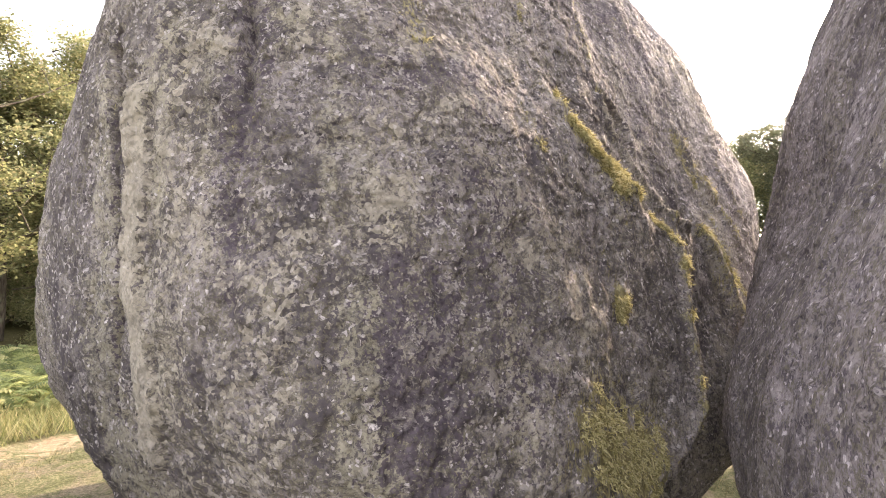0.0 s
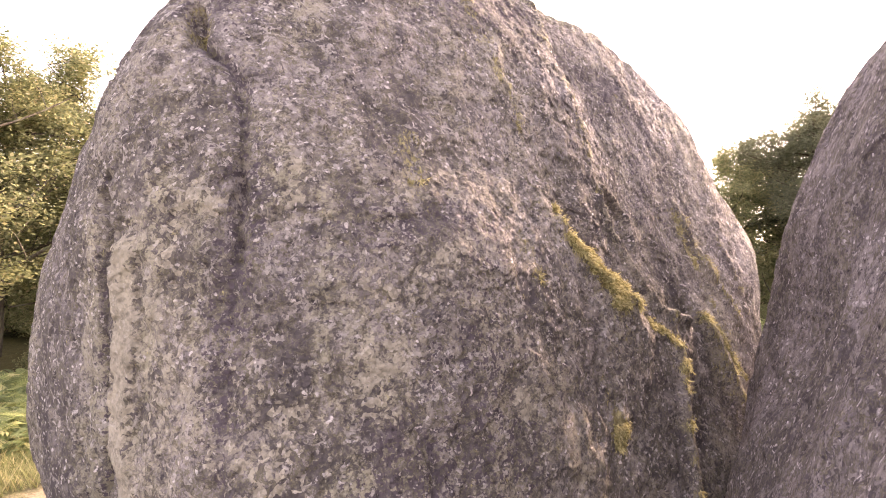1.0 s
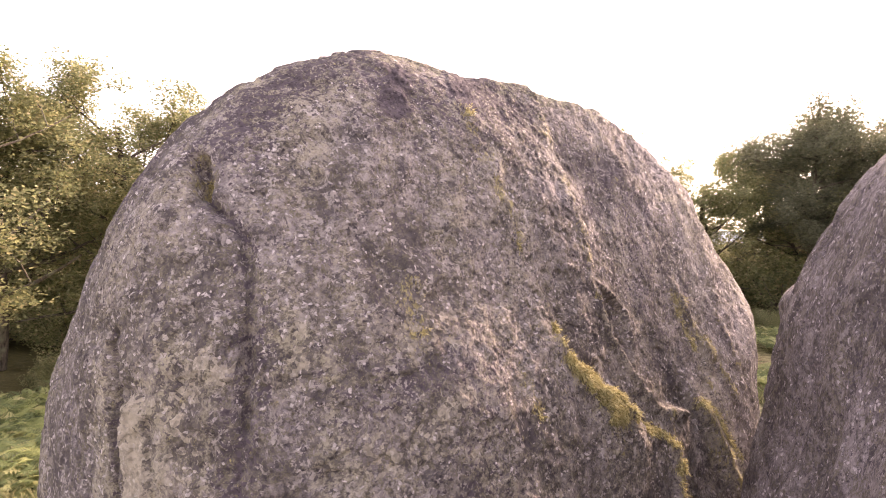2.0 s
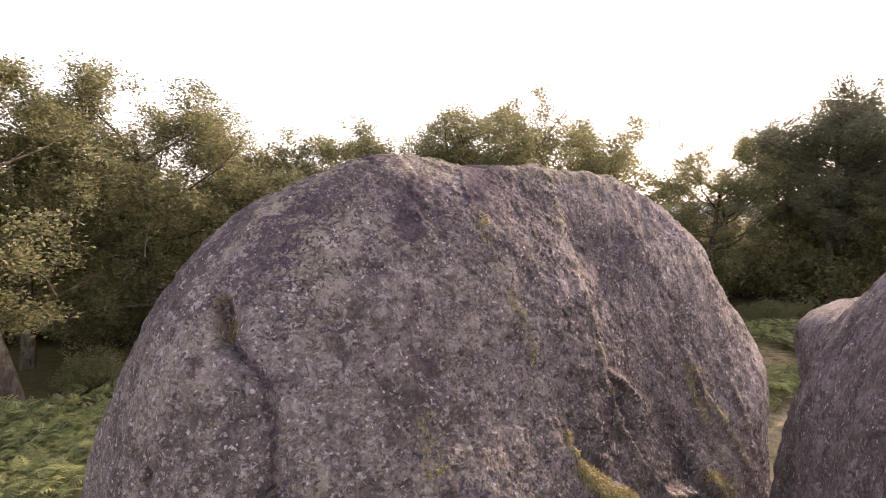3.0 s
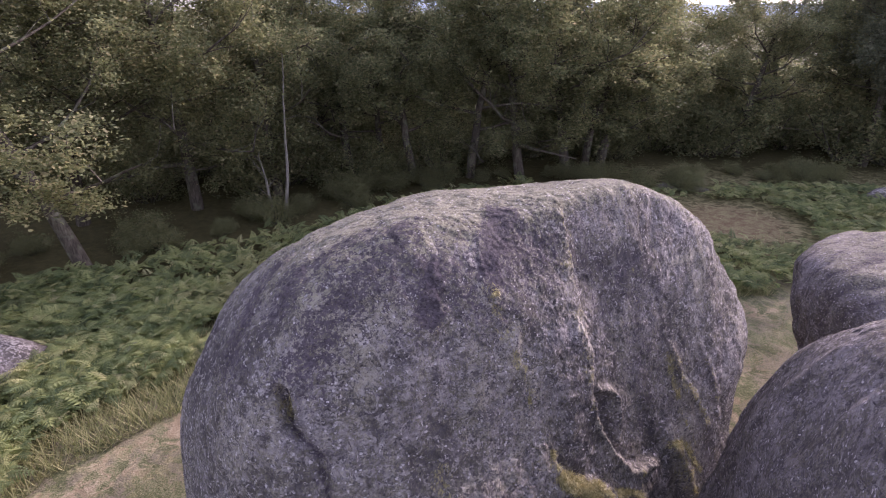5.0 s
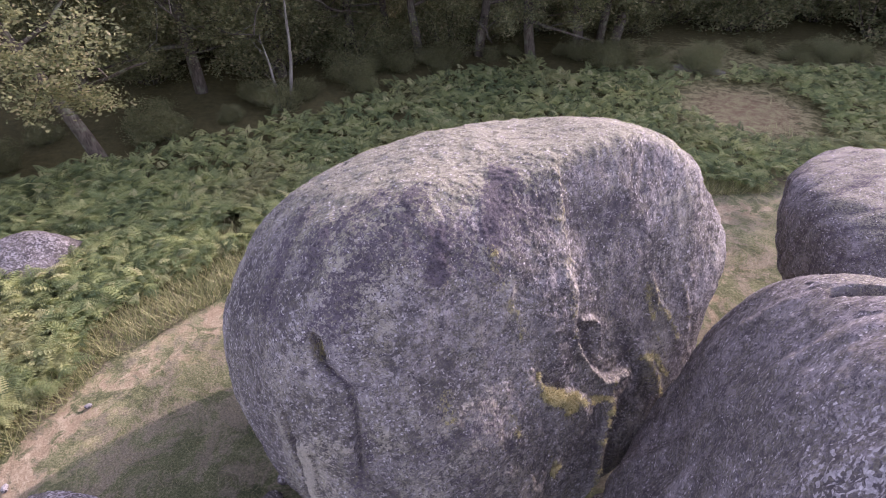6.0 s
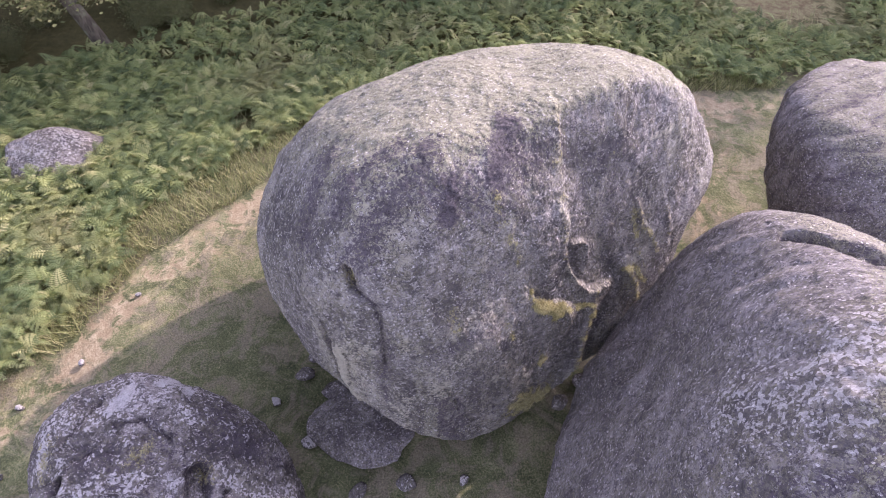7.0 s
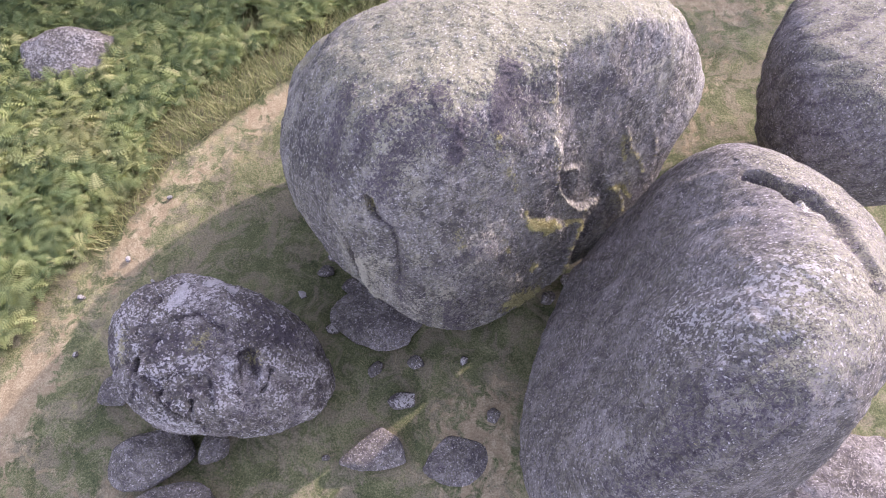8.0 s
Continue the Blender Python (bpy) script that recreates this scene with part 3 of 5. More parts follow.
    for line, width, amount in (
            ([(0.24, 4.4, 5.36), (0.19, 3.96, 5.15), (0.17, 3.8, 5.01)], 0.17, 0.85), ([(-0.27, 3.62, 5.11), (-0.26, 3.4, 4.81)], 0.13, 0.85),
            ([(-1.73, 4.13, 4.83), (-1.81, 3.68, 4.66), (-1.81, 3.37, 4.41)], 0.3, 0.58), ([(-0.56, 3.87, 5.3), (-0.77, 3.46, 5.1), (-1.05, 3.2, 4.84), (-1.15, 3.0, 4.6)], 0.24, 0.62),
            ([(-0.89, 3.94, 5.22), (-1.23, 3.65, 5.05), (-1.4, 3.4, 4.8)], 0.22, 0.56), ([(-0.17, 2.49, 2.3), (-0.19, 2.44, 2.1), (-0.18, 2.38, 1.78), (-0.13, 2.38, 1.39)], 0.1, 0.55),
            # purple stain along the brow; right face darkened to stand for its shade
            ([(-1.2, 3.6, 5.0), (-0.6, 3.5, 5.1), (0.1, 3.7, 5.05), (0.5, 4.2, 5.1)], 0.42, 0.46), ([(1.1, 4.6, 4.8), (1.7, 4.9, 4.4), (1.7, 4.8, 3.6)], 0.5, 0.30),
            ([(-0.05, 2.5, 2.2), (-0.05, 2.5, 1.5), (0.0, 2.6, 1.0)], 0.24, 0.5),
            ([(0.3, 2.6, 2.6), (0.35, 2.6, 2.2), (0.4, 2.65, 1.7)], 0.3, 0.34),
            ([(-0.1, 2.65, 3.3), (0.2, 2.8, 3.3)], 0.3, 0.36)):
        dark = np.maximum(dark, amount * bell(along(x, laid(x, line)) + wob * 2, width))
    for line, width, amount in (
            ([(0.86, 2.98, 1.42), (1.02, 3.06, 1.3), (1.25, 3.2, 1.15)], 0.34, 0.72),
            ([(0.82, 3.53, 3.26), (1.03, 3.65, 3.0), (1.2, 3.7, 2.83)], 0.10, 0.75),
            ([(1.01, 3.35, 2.4), (1.09, 3.37, 2.15), (1.09, 3.34, 2.0)], 0.07, 0.7),
            ([(-0.19, 3.02, 3.71), (-0.15, 2.94, 3.52), (-0.12, 2.92, 3.45)], 0.10, 0.42),
            ([(0.2, 3.66, 4.9), (0.28, 3.61, 4.6), (0.44, 3.63, 4.24), (0.52, 3.6, 3.98)], 0.08, 0.45),
            ([(1.35, 3.74, 2.81), (1.66, 4.0, 2.61), (1.8, 4.1, 2.45), (1.75, 3.93, 2.2)], 0.045, 0.62), ([(0.98, 4.1, 4.31), (1.08, 4.03, 3.84), (1.2, 4.01, 3.45)], 0.04, 0.38),
            ([(2.21, 4.68, 2.66), (2.45, 4.82, 2.47), (2.67, 4.92, 2.07)], 0.08, 0.62), ([(2.09, 5.01, 3.55), (2.29, 4.96, 3.04), (2.57, 4.92, 2.42)], 0.04, 0.58),
            ([(0.55, 3.2, 3.25), (0.58, 3.15, 3.0)], 0.07, 0.5)):
        moss = np.maximum(moss, amount * bell(along(x, laid(x, line)) + wob * 1.5, width))
    for line, width, amount in (
            ([(-0.75, 2.45, 2.4), (-0.8, 2.5, 1.8), (-0.8, 2.6, 1.0)], 0.35, 0.36), ([(-1.25, 2.65, 3.4), (-1.2, 2.6, 2.4), (-1.25, 2.75, 1.2)], 0.22, 0.36),
            ([(-0.2, 2.5, 3.0), (0.05, 2.6, 3.15)], 0.2, 0.42), ([(0.1, 2.85, 3.6), (0.4, 3.1, 3.6)], 0.2, 0.40),
            ([(-0.23, 2.56, 2.66), (-0.24, 2.53, 2.54)], 0.15, 0.6), ([(0.01, 2.76, 3.12), (0.15, 2.87, 3.21)], 0.1, 0.56), ([(0.44, 2.86, 2.42), (0.46, 2.86, 2.36)], 0.07, 0.6),
            ([(-0.14, 2.85, 3.52), (-0.13, 2.83, 3.42)], 0.1, 0.55), ([(-1.07, 2.57, 3.41), (-1.0, 2.57, 3.38)], 0.1, 0.6), ([(-0.76, 2.44, 2.28), (-0.68, 2.43, 2.15)], 0.13, 0.5),
            ([(-1.1, 2.6, 3.4), (-1.15, 2.62, 3.3)], 0.12, 0.5), ([(2.14, 5.36, 4.45), (2.43, 5.63, 4.47)], 0.07, 0.75),
            ([(-0.66, 2.68, 3.55), (-0.66, 2.66, 3.42)], 0.07, 0.5)):
        pale = np.maximum(pale, amount * bell(along(x, laid(x, line)) + wob, width))
    pale = np.maximum(pale, spine * (0.55 + 0.45 * gone))
    # greenish-grey crust in upright bands down the weather side
    band = fractal(x * (2.6, 2.6, 0.35) + 3.0, 4, 0.6, 52)
    olive = steep * rise(-x[:, 0], -0.5, 0.6) * rise(4.5 - x[:, 2], 0.0, 1.6) * rise(band, -0.3, 0.45) * rise(x[:, 0], -2.2, -1.7)
    x = x + n * move[:, None]
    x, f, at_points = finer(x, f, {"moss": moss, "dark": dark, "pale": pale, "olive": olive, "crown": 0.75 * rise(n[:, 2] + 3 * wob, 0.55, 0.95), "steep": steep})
    n = normals(x, f)
    moss, steep = at_points["moss"], at_points.pop("steep")
    # crust in scabs, grit and pock marks
    crust = fractal(x * 8.0, 3, 0.6, 22)
    knobs = gradient_noise(x * 19.0, 24)
    where = 0.35 + 0.65 * rise(fractal(x * 0.9, 2, 0.5, 25), -0.25, 0.2)
    fine = where * (0.007 * rise(crust, 0.0, 0.09) - 0.006 * rise(-crust, 0.22, 0.3)) + 0.004 * knobs + 0.003 * gradient_noise(x * 34.0, 26) - 0.010 * rise(-knobs, 0.42, 0.6)
    fine += 0.02 * rise(moss, 0.3, 0.7) * fractal(x * 11, 2, 0.6, 47)
    x = x + n * fine[:, None]
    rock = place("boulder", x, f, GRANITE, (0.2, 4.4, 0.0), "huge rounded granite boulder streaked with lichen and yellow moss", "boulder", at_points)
    # tufts of dry moss standing off the rock where it grows thickest
    rnd = np.random.RandomState(48)
    thick = moss + 1.5 * (gradient_noise(x * 9.0, 50)) * 0.35 + 0.12 * gradient_noise(x * 23.0, 51)
    at = np.repeat(np.where((thick > 0.56) & (x[:, 1] < 5.2))[0], 3)
    root = x[at] + rnd.normal(0, 0.012, (len(at), 3))
    way = n[at] * 0.55 + rnd.normal(0, 0.45, (len(at), 3)) + (0, 0, -0.55)
    way /= np.linalg.norm(way, axis=1)[:, None]
    flat = np.cross(way, rnd.normal(0, 1, way.shape))
    flat /= np.linalg.norm(flat, axis=1)[:, None]
    size = (rnd.uniform(0.012, 0.038, len(at)))[:, None]
    v = np.stack([root - flat * 0.004, root + flat * 0.004, root + way * size], 1).reshape(-1, 3) - (0.2, 4.4, 0.0)
    part("moss", array_mesh("moss", v, np.arange(len(v)).reshape(-1, 3), MOSS, False), rock, "dry yellow moss hanging in broken tufts")
    return rock


def leaning_boulder():
    reach = (2.3, 2.6, 3.1, 3.0, 3.7, 3.7, 2.7, 2.2, 1.7, 2.07, 2.53, 2.85, 3.12, 4.53, 3.12, 1.76, 2.23, 2.53, 3.15, 1.95, 4.51, 4.38,
             2.21, 1.43, 2.68, 2.44, 2.8, 3.2, 3.92, 4.66, 4.03, 3.02, 4.29, 2.8)
    hollows = ((110, 38, 0.06), (149, -24, 0.072), (-146, 52, 0.13), (164, 26, 0.04), (-170, 26, -0.092), (119, 58, -0.018), (153, -5, -0.139))
    x, f = worn_block((3.9, 2.5, 2.6), facet_ways(RINGS, 8), reach, 8, 8, hollows, 0.35, (-0.45, -0.1, 0.25))
    n = normals(x, f)
    turn = np.array(((0.8, -0.35, -0.48), (0.45, 0.89, 0.1), (0.39, -0.29, 0.87)))
    y = x @ turn.T
    wob = fractal(x * 4.0, 3, 0.5, 60) * 0.05
    move = 0.03 * fractal(x * 1.1, 4, 0.5, 63) + 0.009 * fractal(x * 7.5, 3, 0.6, 66)
    move += 0.06 * fractal(y * (0.35, 2.6, 0.35), 2, 0.4, 68) * (1 - 0.7 * rise(n[:, 2], 0.4, 0.8))
    plates = fractal(x * 3.0, 3, 0.55, 71)
    move += 0.012 * rise(plates, 0.05, 0.10)
    # weathered hollow: a dark pocket, a shallow basin with a pale floor, a groove running on
    d = along(x, laid(x, [(3.15, 3.64, 4.79), (3.25, 3.45, 4.98), (3.34, 3.27, 5.14)]))
    move -= 0.2 * rise(-(d + wob * 1.2), -0.13, -0.07)
    basin = along(x, laid(x, [(3.45, 3.12, 5.24), (3.5, 2.8, 5.44)]))
    move -= (0.13 - 0.05 * fractal(x * 6.0, 3, 0.6, 75)) * rise(-(basin + wob * 1.5), -0.25, -0.15) + 0.04 * bell(basin - 0.21, 0.05) * rise(x[:, 0], 3.3, 3.5)
    tail = along(x, laid(x, [(3.5, 2.75, 5.47), (3.46, 2.35, 5.7), (3.5, 1.9, 5.85)]))
    move -= 0.09 * rise(-(tail + wob * 1.3), -0.14, -0.07)
    move += 0.05 * bell(along(x, laid(x, [(3.28, 3.42, 5.08), (3.42, 3.2, 5.24)])) + wob, 0.05)
    d = np.minimum(d, np.minimum(tail, np.abs(basin - 0.2) + 0.04))
    d3 = along(x, laid(x, [(1.75, 0.05, 4.4), (1.81, 0.16, 4.76), (2.02, 0.49, 5.27), (2.04, 0.84, 5.4)]))
    move -= 0.05 * bell(d3 + wob, 0.07)
    # dark stain by the side groove; shade painted into pocket, basin wall and tail
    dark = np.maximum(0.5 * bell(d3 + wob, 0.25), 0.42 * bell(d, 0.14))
    for line, deep in (([(1.91, 0.27, 4.91), (2.25, 0.54, 5.49), (2.61, 0.85, 5.78)], 0.05), ([(2.3, 0.13, 4.79), (2.52, 0.41, 5.28), (2.79, 0.68, 5.59)], 0.05),
                       ([(1.94, 0.71, 5.27), (2.24, 0.94, 5.67), (2.56, 1.23, 5.9)], 0.045), ([(1.65, 0.41, 4.62), (1.95, 0.91, 5.26), (2.26, 1.32, 5.62)], 0.03),
                       ([(1.53, 0.66, 4.07), (1.82, 1.17, 4.67), (2.16, 1.58, 5.24)], 0.03)):
        dl = along(x, laid(x, line)) + wob
        move -= deep * bell(dl, 0.07)
        # deeper creases get darker colour, as shade in them
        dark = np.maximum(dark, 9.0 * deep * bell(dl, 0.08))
    dark = np.maximum(dark, 0.42 * bell(along(x, laid(x, [(2.2, 0.6, 5.4), (2.5, 0.8, 5.7)])) + wob * 3, 0.35))
    pale = 0.40 * bell(along(x, laid(x, [(2.1, 1.69, 5.02), (2.32, 1.5, 5.6), (2.8, 1.9, 5.85)])) + wob * 4, 0.5)
    pale = np.maximum(pale, 0.5 * bell(basin, 0.14))
    x = x + n * move[:, None]
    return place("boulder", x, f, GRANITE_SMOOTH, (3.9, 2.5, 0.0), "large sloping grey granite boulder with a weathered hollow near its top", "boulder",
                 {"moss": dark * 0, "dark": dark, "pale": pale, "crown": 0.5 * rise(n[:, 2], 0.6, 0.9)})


def far_boulder():
    reach = (1.76, 1.87, 1.96, 1.83, 2.57, 2.27, 1.91, 1.76, 1.73, 1.86, 2.16, 2.26, 2.38, 2.98, 2.15, 1.81, 1.84, 2.21, 2.92, 3.37, 3.61,
             2.75, 1.99, 1.78, 1.86, 2.13, 2.69, 3.25, 3.58, 3.16, 2.35, 1.92, 1.85, 2.05)
    x, f = worn_block((7.777, 7.782, 1.8), facet_ways(RINGS, 8), reach, 8, 7, (), 1.0, (-0.4, 0.0, 0.25))
    n = normals(x, f)
    turn = np.array(((0.5, 0.7, -0.5), (-0.8, 0.6, 0.0), (0.3, 0.4, 0.86)))
    y = x @ turn.T
    move = 0.04 * fractal(x * 1.2, 4, 0.5, 83) + 0.016 * fractal(x * 6.0, 3, 0.5, 85) + 0.05 * fractal(y * (0.4, 0.4, 2.4), 2, 0.4, 87)
    flute = x @ np.array((-0.42, 0.85, 0.3)) * 2.7 + 1.3 * fractal(x * 0.8, 3, 0.5, 88)
    move += 0.03 * (np.abs(np.sin(math.pi * flute)) - 0.5) * (0.4 + rise(fractal(x * 0.7, 2, 0.5, 89), -0.2, 0.3))
    d = along(x, laid(x, [(5.35, 8.6, 2.9), (5.3, 8.3, 2.4), (5.3, 8.0, 1.9)]))
    move -= 0.10 * bell(d, 0.16)
    x = x + n * move[:, None]
    # dark puts shade into the colour of the notch and groove floors
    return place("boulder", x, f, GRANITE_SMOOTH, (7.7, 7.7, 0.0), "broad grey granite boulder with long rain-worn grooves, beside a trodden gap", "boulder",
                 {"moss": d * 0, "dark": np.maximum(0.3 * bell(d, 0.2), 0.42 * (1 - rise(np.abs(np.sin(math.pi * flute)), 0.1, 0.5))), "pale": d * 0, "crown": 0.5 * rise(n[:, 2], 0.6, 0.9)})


def pitted_boulder():
    reach = (1.94, 1.48, 1.41, 1.47, 1.28, 1.06, 1.07, 1.78, 2.48, 1.62, 1.32, 1.77, 1.85, 1.19, 0.89, 1.58, 2.04, 1.64, 2.26, 2.3, 1.92,
             1.29, 1.06, 1.98, 1.35, 1.87, 2.42, 2.22, 2.15, 1.56, 1.38, 1.39, 1.35, 1.25)
    x, f = worn_block((-3.773, 1.165, 1.006), facet_ways(RINGS, 8), reach, 7, 7, (), 1.0, (0.1, -0.1, 0.5))
    n = normals(x, f)
    wob = fractal(x * 5.0, 3, 0.5, 90) * 0.05
    move = 0.045 * fractal(x * 1.5, 3, 0.45, 93) + 0.010 * fractal(x * 8.0, 3, 0.6, 95)
    plates = fractal(x * 2.6, 3, 0.6, 97)
    move += 0.022 * rise(plates, 0.05, 0.075) - 0.03 * rise(-plates, 0.24, 0.28)
    # dark paints shade into sunken plates, niche, pits, ledge foot and pock marks
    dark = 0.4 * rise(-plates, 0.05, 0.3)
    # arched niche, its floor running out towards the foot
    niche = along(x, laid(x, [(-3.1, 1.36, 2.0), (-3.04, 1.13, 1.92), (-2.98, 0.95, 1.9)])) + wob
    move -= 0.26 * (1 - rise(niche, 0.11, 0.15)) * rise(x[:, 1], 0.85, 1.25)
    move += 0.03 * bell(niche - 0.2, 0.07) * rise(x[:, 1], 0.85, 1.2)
    # shade coloured in round the arch of the niche
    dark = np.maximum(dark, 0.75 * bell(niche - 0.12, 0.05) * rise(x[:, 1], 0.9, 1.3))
    for line, width, deep in (([(-2.73, 1.24, 1.83), (-2.78, 0.92, 1.81)], 0.035, 0.08), ([(-4.6, 1.03, 2.15), (-4.56, 0.99, 2.1)], 0.09, 0.26),
                              ([(-3.73, 0.63, 2.0), (-3.7, 0.49, 1.94)], 0.05, 0.07), ([(-4.4, 0.86, 2.15), (-4.2, 0.7, 2.1)], 0.10, 0.06),
                              ([(-4.23, 0.62, 2.1), (-3.95, 0.42, 1.95), (-3.6, 0.33, 1.75)], 0.03, 0.05), ([(-4.2, 1.75, 2.3), (-3.85, 1.85, 2.3), (-3.5, 1.7, 2.25)], 0.03, 0.03),
                              ([(-4.52, 2.11, 2.24), (-4.69, 1.72, 2.25), (-4.8, 1.37, 2.2)], 0.03, 0.05)):
        d = along(x, laid(x, line)) + wob * 1.1
        move -= 1.2 * deep * (1 - rise(d, width * 0.7, width * 1.2))
        move += 0.02 * bell(d - width * 1.5, width * 0.6)
        # each pit and slit painted dark as shade
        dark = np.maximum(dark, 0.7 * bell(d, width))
    # a plate broken away below a curved ledge, and a lower panel on the flank
    d, side = along(x, laid(x, [(-4.12, 0.95, 2.2), (-3.78, 1.04, 2.26), (-3.53, 1.06, 2.22), (-3.42, 0.9, 2.08), (-3.37, 0.66, 2.0)]), n)
    move -= 0.10 * rise(side + wob, 0.0, 0.05) * np.exp(-d / 0.4) - 0.02 * bell(d, 0.05)
    # painted shade line just below the ledge
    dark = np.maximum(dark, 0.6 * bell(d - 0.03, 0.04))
    d, side = along(x, laid(x, [(-4.3, 1.4, 2.25), (-4.44, 1.27, 2.25), (-4.59, 1.08, 2.19), (-4.92, 0.91, 1.98)]), n)
    move -= 0.09 * rise(side + wob, 0.0, 0.06) * np.exp(-d / 0.45)
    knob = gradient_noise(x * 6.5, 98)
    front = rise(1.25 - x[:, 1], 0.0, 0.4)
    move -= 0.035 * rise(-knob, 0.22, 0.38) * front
    # pock marks shaded in the colour too
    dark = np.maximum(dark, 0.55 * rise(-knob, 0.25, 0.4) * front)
    dark = np.maximum(dark, 0.55 * bell(along(x, laid(x, [(-3.07, 2.09, 1.95), (-2.63, 1.8, 1.7)])) + wob * 3, 0.3))
    dark = np.maximum(dark, 0.42 * bell(along(x, laid(x, [(-4.1, 1.35, 2.3), (-3.4, 1.5, 2.2)])) + wob * 3, 0.3))
    pale = 0.42 * rise(plates, 0.0, 0.3)
    for line, width, amount in (([(-4.22, 2.19, 2.28), (-4.29, 2.0, 2.28)], 0.14, 0.95), ([(-3.89, 2.44, 2.1), (-3.64, 2.42, 2.01)], 0.13, 0.95), ([(-5.05, 1.6, 2.0), (-5.0, 1.2, 2.0)], 0.16, 0.6),
                                ([(-3.3, 1.2, 2.1), (-3.25, 0.85, 2.0)], 0.12, 0.6), ([(-4.1, 1.1, 2.25), (-3.6, 1.15, 2.25)], 0.08, 0.55), ([(-4.5, 0.6, 1.9), (-4.0, 0.3, 1.75)], 0.12, 0.6)):
        pale = np.maximum(pale, amount * bell(along(x, laid(x, line)) + wob * 3, width))
    moss = 0 * pale
    for line, width, amount in (([(-3.72, 1.53, 2.27), (-3.76, 1.42, 2.28)], 0.15, 0.5), ([(-3.1, 1.42, 1.9), (-3.0, 1.35, 1.9)], 0.1, 0.55), ([(-4.99, 1.39, 2.15), (-4.98, 1.1, 2.07)], 0.16, 0.5)):
        moss = np.maximum(moss, amount * bell(along(x, laid(x, line)) + wob * 2, width))
    x = x + n * move[:, None]
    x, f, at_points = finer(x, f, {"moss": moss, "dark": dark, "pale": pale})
    n = normals(x, f)
    crust = fractal(x * 7.0, 3, 0.65, 99)
    x = x + n * (0.007 * rise(crust, 0.0, 0.1) - 0.008 * rise(-crust, 0.25, 0.35) + 0.004 * gradient_noise(x * 17.0, 100))[:, None]
    at_points["pale"] = np.maximum(at_points["pale"], 0.40 * rise(crust, 0.05, 0.3))
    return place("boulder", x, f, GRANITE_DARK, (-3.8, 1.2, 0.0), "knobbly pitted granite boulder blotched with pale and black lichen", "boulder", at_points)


def stone(at, size, turn, seed, label, level=5, power=9, mat=None, category="stone", tilt=(0, 0), around=5, pale=0.0):
    """A broken field stone: a block with faces at uneven reach, sunk a little into the ground."""
    rnd = np.random.RandomState(seed)
    ways = facet_ways(((-35, 0.3), (5, 0), (48, 0.5)), around)
    ways = ways + rnd.normal(0, 0.16, ways.shape)
    ways /= np.linalg.norm(ways, axis=1)[:, None]
    reach = rnd.uniform(0.72, 1.18, len(ways))
    x, f = worn_block((0, 0, 0), ways, reach, power, level)
    n = normals(x, f)
    x = x + n * (0.05 * fractal(x * 1.6 + seed, 3, 0.5, seed) + 0.03 * fractal(x * 6 + seed, 3, 0.55, seed + 5))[:, None]
    x = x * (np.array(size) / 2) / np.abs(x).max(0)
    x = x @ np.array(pose(0, 0, 0, tilt[0], tilt[1], turn).to_3x3()).T
    x = x + np.array((at[0], at[1], at[2] - x[:, 2].min()))
    zero = np.zeros(len(x))
    # pale lichen patches, stronger on upper faces so the tops look sunlit
    return place("stone" if category == "stone" else "rock", x, f, mat or STONE, at, label, category, {"moss": zero, "dark": zero, "pale": pale * (0.3 + 0.9 * rise(n[:, 2], 0.2, 0.8)) + 0.9 * pale * fractal(x * 2.2, 3, 0.5, seed)})


# ---- ground ----
PATH_LINE = [(-8.3, -6.0), (-7.9, -1.5), (-7.65, 0.55), (-7.25, 2.1), (-6.9, 3.25), (-6.5, 4.4), (-6.25, 5.65), (-5.45, 6.75), (-4.7, 7.8), (-2.8, 9.6), (0.0, 11.2),
             (3.0, 12.2), (6.0, 12.7), (9.0, 13.2), (14.0, 13.0)]


WOOD_LINE = [(-30.0, 3.0), (-17.0, 8.0), (-12.75, 11.1), (-11.2, 12.8), (-9.1, 14.0), (-7.6, 15.1), (-5.3, 17.7), (-2.4, 20.8), (0.7, 22.6), (6.9, 22.2), (16.8, 24.8), (40.0, 26.0)]


def flat_along(x, y, line):
    p = np.stack([x, y, np.zeros(len(x))], 1)
    q = [(a, b, 0.0) for a, b in line]
    best, side = along(p, q, np.tile((0.0, 0.0, 1.0), (len(p), 1)))
    return best, side


def ground_height(x, y):
    p = np.stack([x, y, np.zeros(len(x))], 1)
    r = np.hypot(x, y - 5)
    z = 0.05 * fractal(p * 0.6, 3, 0.5, 120) + 0.02 * fractal(p * 3.0, 2, 0.5, 123)
    z += 0.5 * fractal(p * 0.05, 2, 0.5, 125) * rise(r, 18, 45)
    d, s = flat_along(x, y, PATH_LINE)
    z -= 0.05 * bell(d, 0.45)
    return z - 0.02


